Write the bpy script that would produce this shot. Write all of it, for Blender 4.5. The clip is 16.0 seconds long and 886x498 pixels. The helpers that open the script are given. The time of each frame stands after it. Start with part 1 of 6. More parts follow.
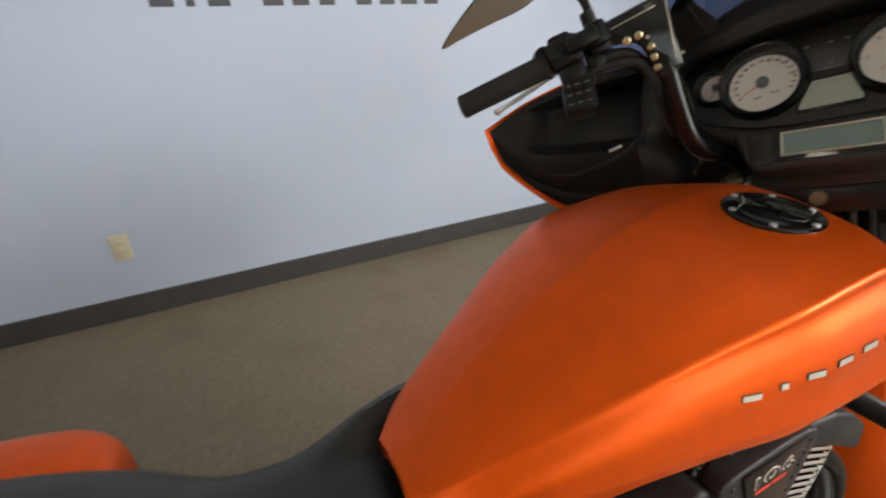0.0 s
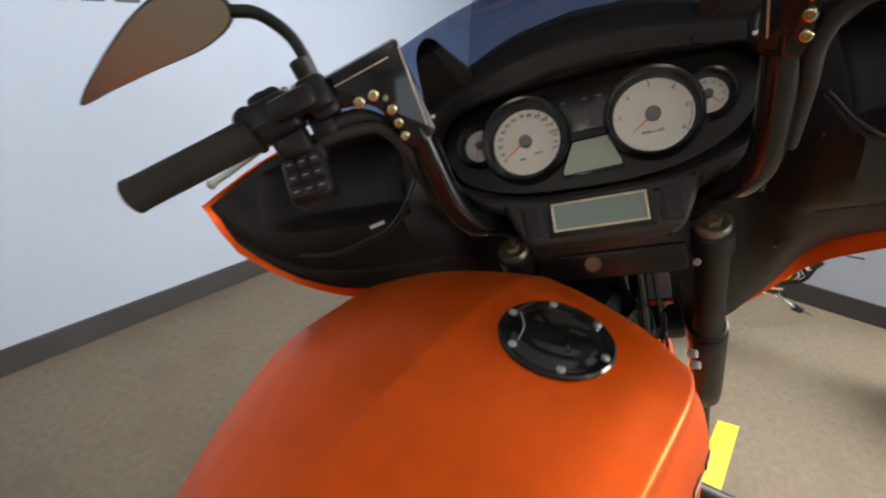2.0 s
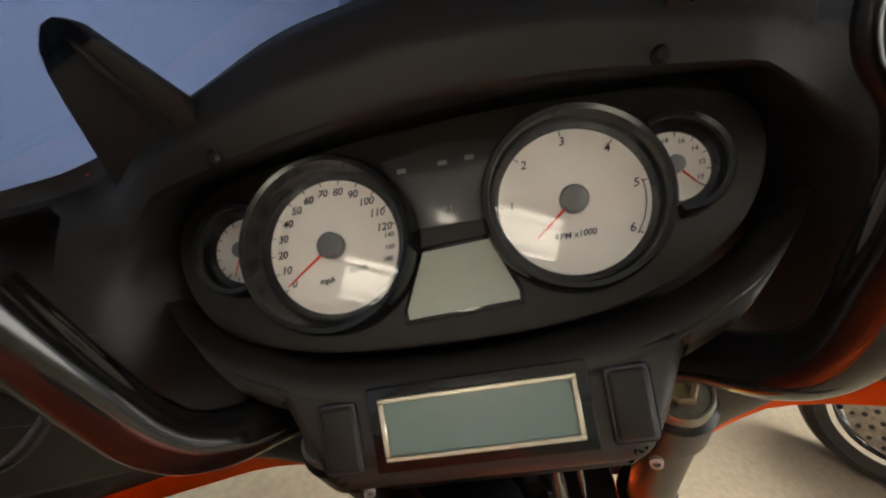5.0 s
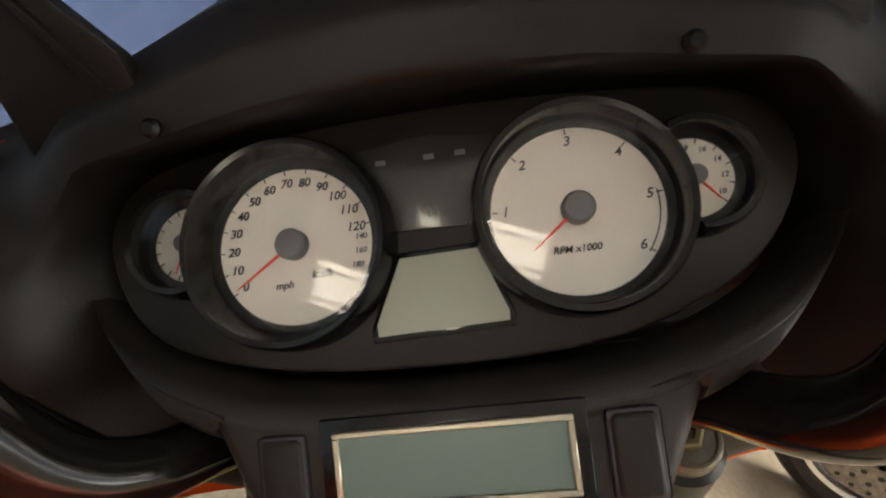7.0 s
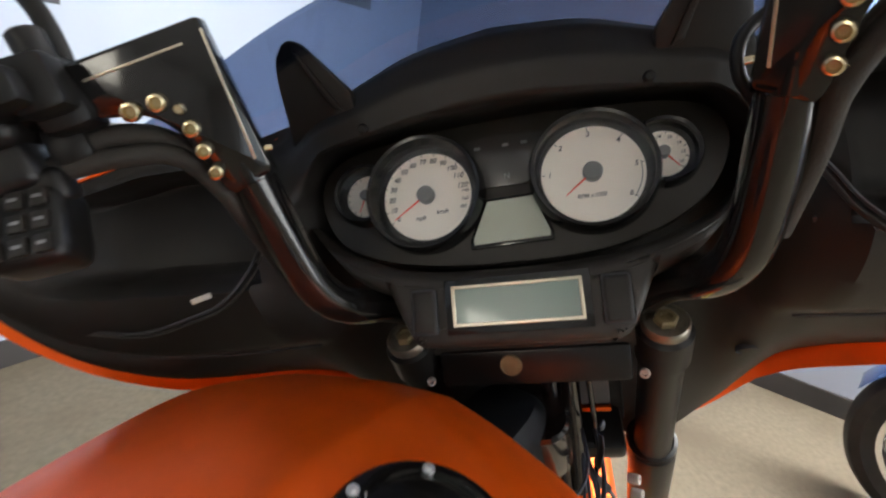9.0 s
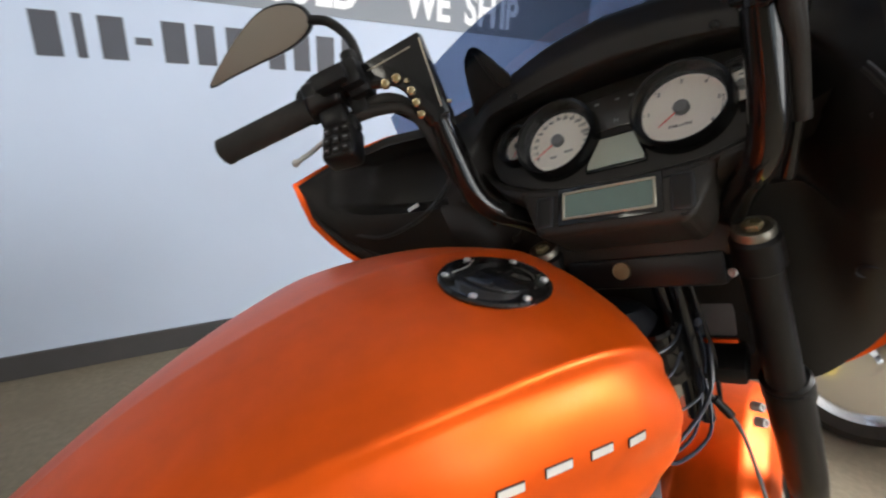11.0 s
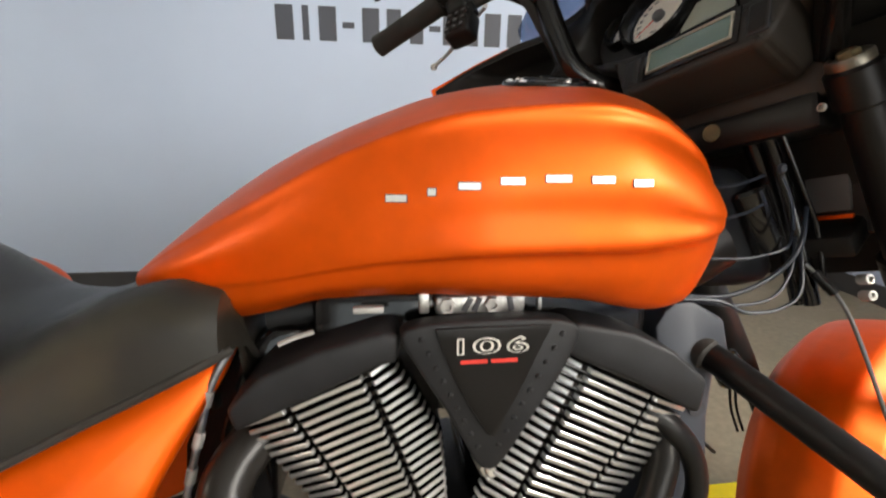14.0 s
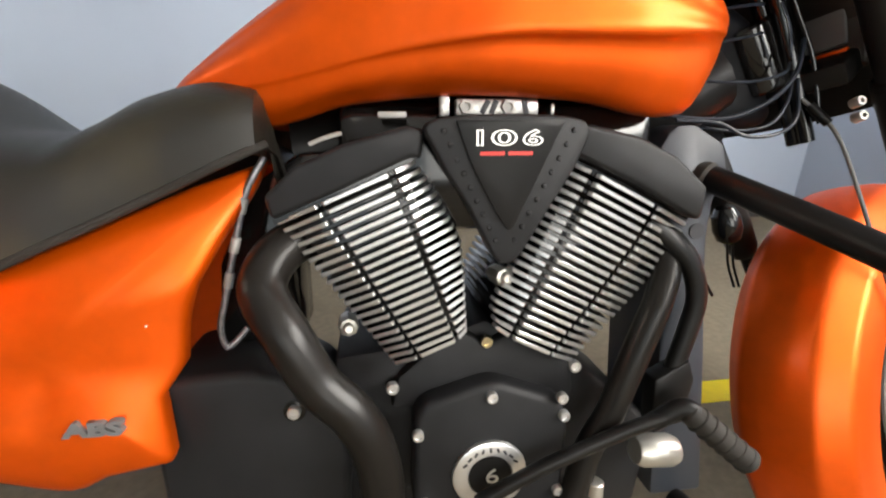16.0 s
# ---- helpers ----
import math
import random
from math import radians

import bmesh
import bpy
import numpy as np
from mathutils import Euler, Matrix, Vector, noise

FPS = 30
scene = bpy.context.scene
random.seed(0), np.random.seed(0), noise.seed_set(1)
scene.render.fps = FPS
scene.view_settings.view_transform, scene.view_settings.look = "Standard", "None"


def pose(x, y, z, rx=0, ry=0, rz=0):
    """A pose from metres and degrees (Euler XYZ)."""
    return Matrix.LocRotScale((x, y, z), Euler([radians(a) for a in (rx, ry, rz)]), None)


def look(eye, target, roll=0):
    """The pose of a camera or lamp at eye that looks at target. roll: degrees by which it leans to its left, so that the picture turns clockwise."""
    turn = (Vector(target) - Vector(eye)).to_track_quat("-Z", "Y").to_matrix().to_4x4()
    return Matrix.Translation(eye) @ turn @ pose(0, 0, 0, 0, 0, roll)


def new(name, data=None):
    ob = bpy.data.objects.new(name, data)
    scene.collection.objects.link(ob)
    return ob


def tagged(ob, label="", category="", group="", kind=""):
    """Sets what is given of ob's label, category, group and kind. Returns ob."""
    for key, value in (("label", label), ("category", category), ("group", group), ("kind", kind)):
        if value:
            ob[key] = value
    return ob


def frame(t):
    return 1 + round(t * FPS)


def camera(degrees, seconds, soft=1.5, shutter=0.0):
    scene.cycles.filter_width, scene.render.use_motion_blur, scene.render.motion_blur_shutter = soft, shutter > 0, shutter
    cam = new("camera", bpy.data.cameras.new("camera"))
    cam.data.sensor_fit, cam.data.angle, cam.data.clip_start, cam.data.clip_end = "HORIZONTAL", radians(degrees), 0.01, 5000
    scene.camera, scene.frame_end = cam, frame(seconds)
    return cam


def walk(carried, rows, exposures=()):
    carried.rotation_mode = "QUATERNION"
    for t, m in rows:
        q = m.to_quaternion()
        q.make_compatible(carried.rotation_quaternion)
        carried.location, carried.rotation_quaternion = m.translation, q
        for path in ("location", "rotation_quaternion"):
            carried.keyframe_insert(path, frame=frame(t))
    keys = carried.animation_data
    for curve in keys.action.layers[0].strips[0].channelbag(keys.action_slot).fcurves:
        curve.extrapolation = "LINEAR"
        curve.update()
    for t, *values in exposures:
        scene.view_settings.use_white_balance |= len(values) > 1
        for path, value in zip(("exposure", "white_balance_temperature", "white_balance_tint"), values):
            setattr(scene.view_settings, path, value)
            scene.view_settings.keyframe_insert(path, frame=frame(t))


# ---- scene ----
cam = camera(87.7, 16.0, 2.1, 0.5)
PATH = [
    (0.0, 0.1253, 0.0137, 1.1899, 63.03, 1.09, -26.88),
    (0.5, 0.1597, 0.0489, 1.1955, 63.90, 0.29, -33.95),
    (1.0, 0.2032, 0.0875, 1.2123, 63.87, -1.01, -39.76),
    (1.5, 0.2804, 0.1241, 1.2290, 63.45, -1.63, -45.47),
    (2.0, 0.3573, 0.1559, 1.2346, 63.12, -2.08, -50.07),
    (2.5, 0.4287, 0.1789, 1.2406, 63.63, -2.23, -53.39),
    (3.0, 0.4948, 0.2080, 1.2405, 63.89, -2.46, -56.30),
    (3.5, 0.5567, 0.2281, 1.2286, 65.42, -3.27, -59.14),
    (4.0, 0.6097, 0.2544, 1.2185, 65.79, -3.88, -61.54),
    (4.5, 0.6563, 0.2719, 1.2177, 65.94, -4.72, -62.46),
    (7.0, 0.7240, 0.2990, 1.1960, 67.63, -9.82, -63.81),
    (7.5, 0.6972, 0.2952, 1.2014, 68.56, -10.20, -64.20),
    (8.0, 0.6480, 0.2720, 1.1990, 70.55, -9.44, -62.49),
    (8.5, 0.5930, 0.2510, 1.2020, 70.05, -8.94, -59.46),
    (11.0, 0.4514, -0.0370, 1.1351, 72.06, -2.01, -28.63),
    (11.5, 0.4781, -0.0723, 1.0982, 73.52, -1.67, -20.85),
    (12.0, 0.4994, -0.1149, 1.0629, 73.88, -1.65, -16.18),
    (12.5, 0.5113, -0.1619, 1.0371, 74.43, -1.05, -13.05),
    (13.0, 0.5161, -0.1993, 1.0005, 73.64, -0.75, -10.54),
    (13.5, 0.5051, -0.2223, 0.9837, 73.54, -0.38, -8.74),
    (14.0, 0.4997, -0.2391, 0.9527, 72.73, -1.13, -7.50),
    (14.5, 0.4932, -0.2642, 0.9195, 71.50, -0.92, -6.69),
    (15.0, 0.4750, -0.2845, 0.8804, 71.35, -0.84, -7.15),
    (15.5, 0.4697, -0.3047, 0.8183, 70.54, -0.49, -7.67),
    (16.0, 0.4653, -0.3286, 0.7814, 70.10, -0.56, -8.02),
]
walk(cam, [(t, pose(x, y, z, rx, ry, rz)) for t, x, y, z, rx, ry, rz in PATH], ((0, -0.68, 7000, 10), (1, -0.60, 6850, 10), (1.5, -0.53, 6700, 10), (2.5, -0.34, 6700, 10), (3.5, -0.20, 6950, 10), (4.5, -0.13, 7100, 10), (7.5, -0.03, 7300, 10), (8.5, -0.03, 6600, 10), (11, -0.40, 6500, 10), (12.5, -0.60, 7000, 10), (14.5, -0.50, 7000, 10), (16, -0.42, 6900, 10)))

# ---- light ----
world = bpy.data.worlds.new("world")
scene.world = world
world.use_nodes = True
wn, wl = world.node_tree.nodes, world.node_tree.links
sky = wn.new("ShaderNodeTexSky")
sky.sky_type, sky.sun_disc = "NISHITA", False
sky.sun_elevation, sky.sun_rotation = radians(40), radians(200)
wn["Background"].inputs["Strength"].default_value = 0.10
wl.new(sky.outputs["Color"], wn["Background"].inputs["Color"])


def area_lamp(name, m, sx, sy, watts, colour):
    data = bpy.data.lights.new(name, "AREA")
    data.shape, data.size, data.size_y, data.energy, data.color = "RECTANGLE", sx, sy, watts, colour
    ob = new(name, data)
    ob.matrix_world = m
    return ob


DAY = (1.0, 0.975, 0.94)
area_lamp("window_light", look((1.9, -5.85, 1.6), (1.0, 0, 1.15)), 4.0, 2.3, 170, DAY)
area_lamp("window_light", look((3.02, -1.75, 2.1), (0.8, -1.75, 0.3)), 3.4, 1.1, 350, DAY)

# ---- materials ----


def material(name, base, rough=0.5, metal=0.0, coat=0.0, spread=0.0, scale=8.0, bump=0.0, bump_scale=200.0, stain_sheen=None, stain_sheen_scale=2.0, spec=0.5, coat_rough=0.08):
    """A principled surface with a two-scale change of colour and fine relief."""
    m = bpy.data.materials.new(name)
    m.use_nodes = True
    nt, b = m.node_tree, m.node_tree.nodes["Principled BSDF"]
    b.inputs["Roughness"].default_value, b.inputs["Metallic"].default_value = rough, metal
    b.inputs["Coat Weight"].default_value = coat
    b.inputs["Coat Roughness"].default_value = coat_rough
    b.inputs["Specular IOR Level"].default_value = spec
    tc = nt.nodes.new("ShaderNodeTexCoord")
    if spread or stain_sheen:
        n1 = nt.nodes.new("ShaderNodeTexNoise")
        n1.inputs["Scale"].default_value, n1.inputs["Detail"].default_value = scale, 6
        nt.links.new(tc.outputs["Object"], n1.inputs["Vector"])
        ramp = nt.nodes.new("ShaderNodeValToRGB")
        lo = tuple(max(0, c * (1 - spread)) for c in base)
        hi = tuple(min(1, c * (1 + spread)) for c in base)
        ramp.color_ramp.elements[0].position, ramp.color_ramp.elements[1].position = 0.3, 0.7
        ramp.color_ramp.elements[0].color, ramp.color_ramp.elements[1].color = (*lo, 1), (*hi, 1)
        nt.links.new(n1.outputs["Fac"], ramp.inputs["Fac"])
        out = ramp.outputs["Color"]
        if stain_sheen:
            n2 = nt.nodes.new("ShaderNodeTexNoise")
            n2.inputs["Scale"].default_value, n2.inputs["Detail"].default_value = stain_sheen_scale, 5
            nt.links.new(tc.outputs["Object"], n2.inputs["Vector"])
            r2 = nt.nodes.new("ShaderNodeValToRGB")
            r2.color_ramp.elements[0].position, r2.color_ramp.elements[1].position = 0.5, 0.72
            r2.color_ramp.elements[0].color, r2.color_ramp.elements[1].color = (0, 0, 0, 1), (1, 1, 1, 1)
            nt.links.new(n2.outputs["Fac"], r2.inputs["Fac"])
            mix = nt.nodes.new("ShaderNodeMixRGB")
            mix.inputs["Color2"].default_value = (*stain_sheen, 1)
            nt.links.new(r2.outputs["Color"], mix.inputs["Fac"])
            nt.links.new(out, mix.inputs["Color1"])
            out = mix.outputs["Color"]
        nt.links.new(out, b.inputs["Base Color"])
    else:
        b.inputs["Base Color"].default_value = (*base, 1)
    if bump:
        nb = nt.nodes.new("ShaderNodeTexNoise")
        nb.inputs["Scale"].default_value, nb.inputs["Detail"].default_value = bump_scale, 4
        nt.links.new(tc.outputs["Object"], nb.inputs["Vector"])
        bm_ = nt.nodes.new("ShaderNodeBump")
        bm_.inputs["Strength"].default_value, bm_.inputs["Distance"].default_value = bump, 0.002
        nt.links.new(nb.outputs["Fac"], bm_.inputs["Height"])
        nt.links.new(bm_.outputs["Normal"], b.inputs["Normal"])
    return m


ORANGE = material("orange_metallic_paint", (0.83, 0.101, 0.0), 0.43, 0.70, 0.12, 0.05, 40, 0.02, 900, coat_rough=0.20)
BLACK_PLASTIC = material("black_textured_plastic", (0.0140, 0.0120, 0.0104), 0.46, 0, 0, 0.25, 6, 0.12, 700, spec=0.26)
DARK_PLASTIC = material("dark_grey_plastic", (0.021, 0.0178, 0.0146), 0.48, 0, 0, 0.2, 9, 0.15, 900, spec=0.34)
GLOSS_BLACK = material("gloss_black_paint", (0.006, 0.0056, 0.0055), 0.11, 0, 0.0, 0.2, 12, spec=0.48)
SATIN_BLACK = material("satin_black_metal", (0.007, 0.0066, 0.0064), 0.38, 0.05, 0.0, 0.2, 14, 0.05, 500, spec=0.26)
ENGINE_GREY = material("grey_black_cast_metal", (0.013, 0.0132, 0.0145), 0.5, 0.18, 0, 0.22, 18, 0.25, 800, spec=0.32)
RUBBER = material("black_rubber", (0.022, 0.019, 0.016), 0.72, 0, 0, 0.25, 20, 0.3, 500, spec=0.35)
# warmer mottled patches put the saddle's brownish sheen into the colour
LEATHER = material("black_vinyl", (0.011, 0.0095, 0.007), 0.36, 0, 0, 0.25, 12, 0.35, 900, (0.030, 0.024, 0.012), 9.0, spec=0.45)
CHROME = material("chrome", (0.85, 0.85, 0.86), 0.12, 1.0)
ALU = material("machined_aluminium", (0.74, 0.735, 0.73), 0.33, 0.92, 0, 0.08, 30)
BRASS = material("brass_tinted_bolt", (0.68, 0.58, 0.38), 0.26, 1.0, 0, 0.15, 60)
# darker copy of the bolt brass: the sockets' shade is in its colour
SHADED_BRASS = material("shaded_bolt_socket", (0.34, 0.28, 0.16), 0.35, 0.9)
DIAL = material("white_dial_face", (0.92, 0.865, 0.77), 0.45, 0, 0, 0.02, 5)
INK = material("dark_ink", (0.03, 0.03, 0.035), 0.6)
RED = material("red_needle", (0.85, 0.05, 0.02), 0.45)
LCD = material("unlit_lcd", (0.38, 0.41, 0.33), 0.22, 0, 0.7, 0.04, 8)
RADIO_LCD = material("radio_lcd", (0.125, 0.19, 0.165), 0.22, 0, 0.8, 0.04, 8)
SILVER = material("silver_letter", (0.82, 0.80, 0.74), 0.3, 0.6)
WALL = material("painted_wall", (0.455, 0.53, 0.655), 0.62, 0, 0, 0.03, 1.2, 0.06, 300, (0.42, 0.49, 0.61), 0.8)
# for the unseen west and south walls, darker so less light bounces back
DIMMED_WALL = material("unseen_dimmed_wall", (0.40, 0.39, 0.38), 0.7, 0, 0, 0.08, 1.5, 0.06, 300)
BAND = material("grey_wall_band", (0.20, 0.22, 0.25), 0.6, 0, 0, 0.05, 3)
DIGIT = material("dark_vinyl_digit", (0.055, 0.06, 0.075), 0.55, 0, 0, 0.05, 10)
WHITE_VINYL = material("white_vinyl_letter", (0.80, 0.81, 0.83), 0.5)
BASE = material("grey_rubber_baseboard", (0.050, 0.048, 0.048), 0.6, 0, 0, 0.12, 6)
IVORY = material("ivory_plastic", (0.62, 0.57, 0.42), 0.4)
CARPET = material("grey_brown_floor", (0.188, 0.158, 0.110), 0.88, 0, 0, 0.14, 45, 0.5, 220, (0.160, 0.130, 0.088), 3.5)
CEIL = material("pale_grey_ceiling", (0.66, 0.65, 0.64), 0.8, 0, 0, 0.03, 5)
PALE_METAL = material("pale_worn_metal", (0.62, 0.60, 0.55), 0.35, 0.8)
YELLOW = material("yellow_floor_tape", (0.80, 0.62, 0.01), 0.5, 0, 0, 0.06, 30)


def clear_glass(name, tint, rough=0.0):
    m = bpy.data.materials.new(name)
    m.use_nodes = True
    nt = m.node_tree
    nt.nodes.remove(nt.nodes["Principled BSDF"])
    tr, gl, mix, fr, po, ma = (nt.nodes.new("ShaderNode" + k) for k in ("BsdfTransparent", "BsdfGlossy", "MixShader", "LayerWeight", "Math", "Math"))
    tr.inputs["Color"].default_value = (*tint, 1)
    gl.inputs["Roughness"].default_value = rough
    fr.inputs["Blend"].default_value = 0.5
    po.operation, ma.operation = "POWER", "MULTIPLY_ADD"
    po.inputs[1].default_value = 5.0
    ma.inputs[1].default_value, ma.inputs[2].default_value = 0.6, 0.045
    nt.links.new(fr.outputs["Facing"], po.inputs[0])
    nt.links.new(po.outputs[0], ma.inputs[0])
    nt.links.new(ma.outputs[0], mix.inputs[0])
    nt.links.new(tr.outputs[0], mix.inputs[1])
    nt.links.new(gl.outputs[0], mix.inputs[2])
    nt.links.new(mix.outputs[0], nt.nodes["Material Output"].inputs["Surface"])
    return m


LENS = clear_glass("clear_lens", (0.97, 0.97, 0.97), 0.02)
TINT = clear_glass("smoked_screen", (0.42, 0.475, 0.585), 0.03)


def glow(name, colour, strength):
    m = bpy.data.materials.new(name)
    m.use_nodes = True
    nt = m.node_tree
    nt.nodes.remove(nt.nodes["Principled BSDF"])
    e = nt.nodes.new("ShaderNodeEmission")
    e.inputs["Color"].default_value, e.inputs["Strength"].default_value = (*colour, 1), strength
    nt.links.new(e.outputs[0], nt.nodes["Material Output"].inputs["Surface"])
    return m


OUTSIDE = glow("daylight_outside", (0.80, 0.92, 1.0), 3.2)
BRIGHT_OUTSIDE = glow("bright_sky_outside", (0.84, 0.93, 1.0), 8.0)
TUBE = glow("added_ceiling_glow", (1.0, 0.93, 0.80), 13.0)
HIGH_SUN = glow("sunlit_haze_outside", (1.0, 0.95, 0.82), 16)

# ---- mesh helpers ----


def part(name, bm, mat, parent, label="", smooth=True, angle=40):
    me = bpy.data.meshes.new(name)
    bmesh.ops.recalc_face_normals(bm, faces=bm.faces)
    if smooth:
        for f in bm.faces:
            f.smooth = True
        for e in bm.edges:
            if len(e.link_faces) == 2 and e.calc_face_angle(0) > radians(angle):
                e.smooth = False
    bm.to_mesh(me)
    bm.free()
    me.materials.append(mat)
    ob = new(name, me)
    if parent is not None:
        ob.parent = parent
    if label:
        tagged(ob, label)
    return ob


def merged(*bms):
    out = bmesh.new()
    for b in bms:
        me = bpy.data.meshes.new("tmp")
        b.to_mesh(me)
        out.from_mesh(me)
        bpy.data.meshes.remove(me)
        b.free()
    return out


def moved(bm, m):
    bm.transform(m)
    return bm


def box(x0, y0, z0, x1, y1, z1, bevel=0.0, seg=2):
    bm = bmesh.new()
    bmesh.ops.create_cube(bm, size=1)
    bm.transform(Matrix.Translation(((x0 + x1) / 2, (y0 + y1) / 2, (z0 + z1) / 2)) @ Matrix.Diagonal((x1 - x0, y1 - y0, z1 - z0, 1)))
    if bevel:
        bmesh.ops.bevel(bm, geom=bm.edges[:], offset=bevel, segments=seg, affect="EDGES", profile=0.5)
    return bm


def frame_at(p, ahead, up=(0, 0, 1)):
    """A pose at p whose z axis points along ahead and whose y axis is near up."""
    z = Vector(ahead).normalized()
    x = Vector(up).cross(z)
    if x.length < 1e-4:
        x = Vector((1, 0, 0)).cross(z)
    x.normalize()
    y = z.cross(x)
    m = Matrix((x, y, z)).transposed().to_4x4()
    m.translation = Vector(p)
    return m


def lathe(profile, n=24):
    """A body of revolution about z from (radius, z) pairs; ends at radius 0 are closed."""
    bm = bmesh.new()
    rings = []
    for r, z in profile:
        if r < 1e-6:
            rings.append([bm.verts.new((0, 0, z))])
        else:
            rings.append([bm.verts.new((r * math.cos(2 * math.pi * k / n), r * math.sin(2 * math.pi * k / n), z)) for k in range(n)])
    for a, b in zip(rings, rings[1:]):
        for k in range(n):
            j = (k + 1) % n
            if len(a) == 1 and len(b) == 1:
                continue
            if len(a) == 1:
                bm.faces.new((a[0], b[k], b[j]))
            elif len(b) == 1:
                bm.faces.new((a[k], a[j], b[0]))
            else:
                bm.faces.new((a[k], a[j], b[j], b[k]))
    return bm


def rod(p0, p1, r0, r1=None, n=20, bevel=0.0):
    """A closed round rod from p0 to p1."""
    r1 = r0 if r1 is None else r1
    d = Vector(p1) - Vector(p0)
    h, b = d.length, min(bevel or 0.15 * min(r0, r1), 0.004)
    bm = lathe([(0, 0), (r0 - b, 0), (r0, b), (r1, h - b), (r1 - b, h), (0, h)], n)
    return moved(bm, frame_at(p0, d))


def spline(points, steps=8):
    """A smooth line through the points."""
    p = [Vector(q) for q in points]
    p = [2 * p[0] - p[1]] + p + [2 * p[-1] - p[-2]]
    out = []
    for a, b, c, d in zip(p, p[1:], p[2:], p[3:]):
        for k in range(steps):
            t = k / steps
            out.append(0.5 * (2 * b + (c - a) * t + (2 * a - 5 * b + 4 * c - d) * t * t + (3 * b - a - 3 * c + d) * t**3))
    return out + [p[-2]]


def tube(points, r, n=12, steps=8, r_end=None, flat=1.0):
    """A closed tube along a smooth line."""
    line = spline(points, steps)
    bm = bmesh.new()
    rings, side = [], None
    for k, p in enumerate(line):
        d = (line[min(k + 1, len(line) - 1)] - line[max(k - 1, 0)]).normalized()
        if side is None:
            side = d.orthogonal().normalized()
        side = (side - d * side.dot(d)).normalized()
        up = d.cross(side)
        rr = r + ((r_end if r_end is not None else r) - r) * k / (len(line) - 1)
        rings.append([bm.verts.new(p + rr * (math.cos(2 * math.pi * j / n) * side + flat * math.sin(2 * math.pi * j / n) * up)) for j in range(n)])
    for a, b in zip(rings, rings[1:]):
        for j in range(n):
            bm.faces.new((a[j], a[(j + 1) % n], b[(j + 1) % n], b[j]))
    bm.faces.new(rings[0][::-1])
    bm.faces.new(rings[-1])
    return bm


def prism(outline, depth, m=None, bevel=0.0, seg=2):
    """A plate with that outline in x and y, from z = 0 to depth, set at the pose m."""
    bm = bmesh.new()
    low = [bm.verts.new((x, y, 0)) for x, y in outline]
    high = [bm.verts.new((x, y, depth)) for x, y in outline]
    bm.faces.new(low[::-1])
    bm.faces.new(high)
    n = len(low)
    for k in range(n):
        bm.faces.new((low[k], low[(k + 1) % n], high[(k + 1) % n], high[k]))
    if bevel:
        bmesh.ops.recalc_face_normals(bm, faces=bm.faces)
        bmesh.ops.bevel(bm, geom=bm.edges[:], offset=bevel, segments=seg, affect="EDGES", profile=0.5)
    if m is not None:
        bm.transform(m)
    return bm


def curve2(points, steps=6, closed=True):
    """A smooth outline through points in the plane."""
    q = [Vector((x, y, 0)) for x, y in points]
    if not closed:
        return [(v.x, v.y) for v in spline(q, steps)]
    out, n = [], len(q)
    for k in range(n):
        a, b, c, d = q[k - 1], q[k], q[(k + 1) % n], q[(k + 2) % n]
        for s in range(steps):
            t = s / steps
            v = 0.5 * (2 * b + (c - a) * t + (2 * a - 5 * b + 4 * c - d) * t * t + (3 * b - a - 3 * c + d) * t**3)
            out.append((v.x, v.y))
    return out


def sheet(fn, nu, nv, wrap=False):
    """A grid of faces over fn(u, v), u and v from 0 to 1."""
    bm = bmesh.new()
    g = [[bm.verts.new(fn(i / nu, j / nv)) for j in range(nv + 1)] for i in range(nu + 1)]
    for i in range(nu):
        for j in range(nv):
            bm.faces.new((g[i][j], g[i + 1][j], g[i + 1][j + 1], g[i][j + 1]))
    if wrap:
        bmesh.ops.remove_doubles(bm, verts=bm.verts, dist=1e-5)
    return bm


def thick(bm, t):
    """Gives a sheet of faces a thickness."""
    bmesh.ops.recalc_face_normals(bm, faces=bm.faces)
    bmesh.ops.solidify(bm, geom=bm.faces[:], thickness=t)
    return bm


def ease(x, xs, ys):
    return float(np.interp(x, xs, ys))


def smooth_table(xs, ys):
    """A smooth function through a table (monotone cubic)."""
    xs, ys = np.array(xs, float), np.array(ys, float)
    d = np.diff(ys) / np.diff(xs)
    m = np.r_[d[0], [0 if a * b <= 0 else 2 * a * b / (a + b) for a, b in zip(d, d[1:])], d[-1]]

    def f(x):
        x = min(max(x, xs[0]), xs[-1])
        k = min(int(np.searchsorted(xs, x, "right")) - 1, len(xs) - 2)
        h = xs[k + 1] - xs[k]
        t = (x - xs[k]) / h
        return float((2 * t**3 - 3 * t * t + 1) * ys[k] + (t**3 - 2 * t * t + t) * h * m[k] + (3 * t * t - 2 * t**3) * ys[k + 1] + (t**3 - t * t) * h * m[k + 1])

    return f


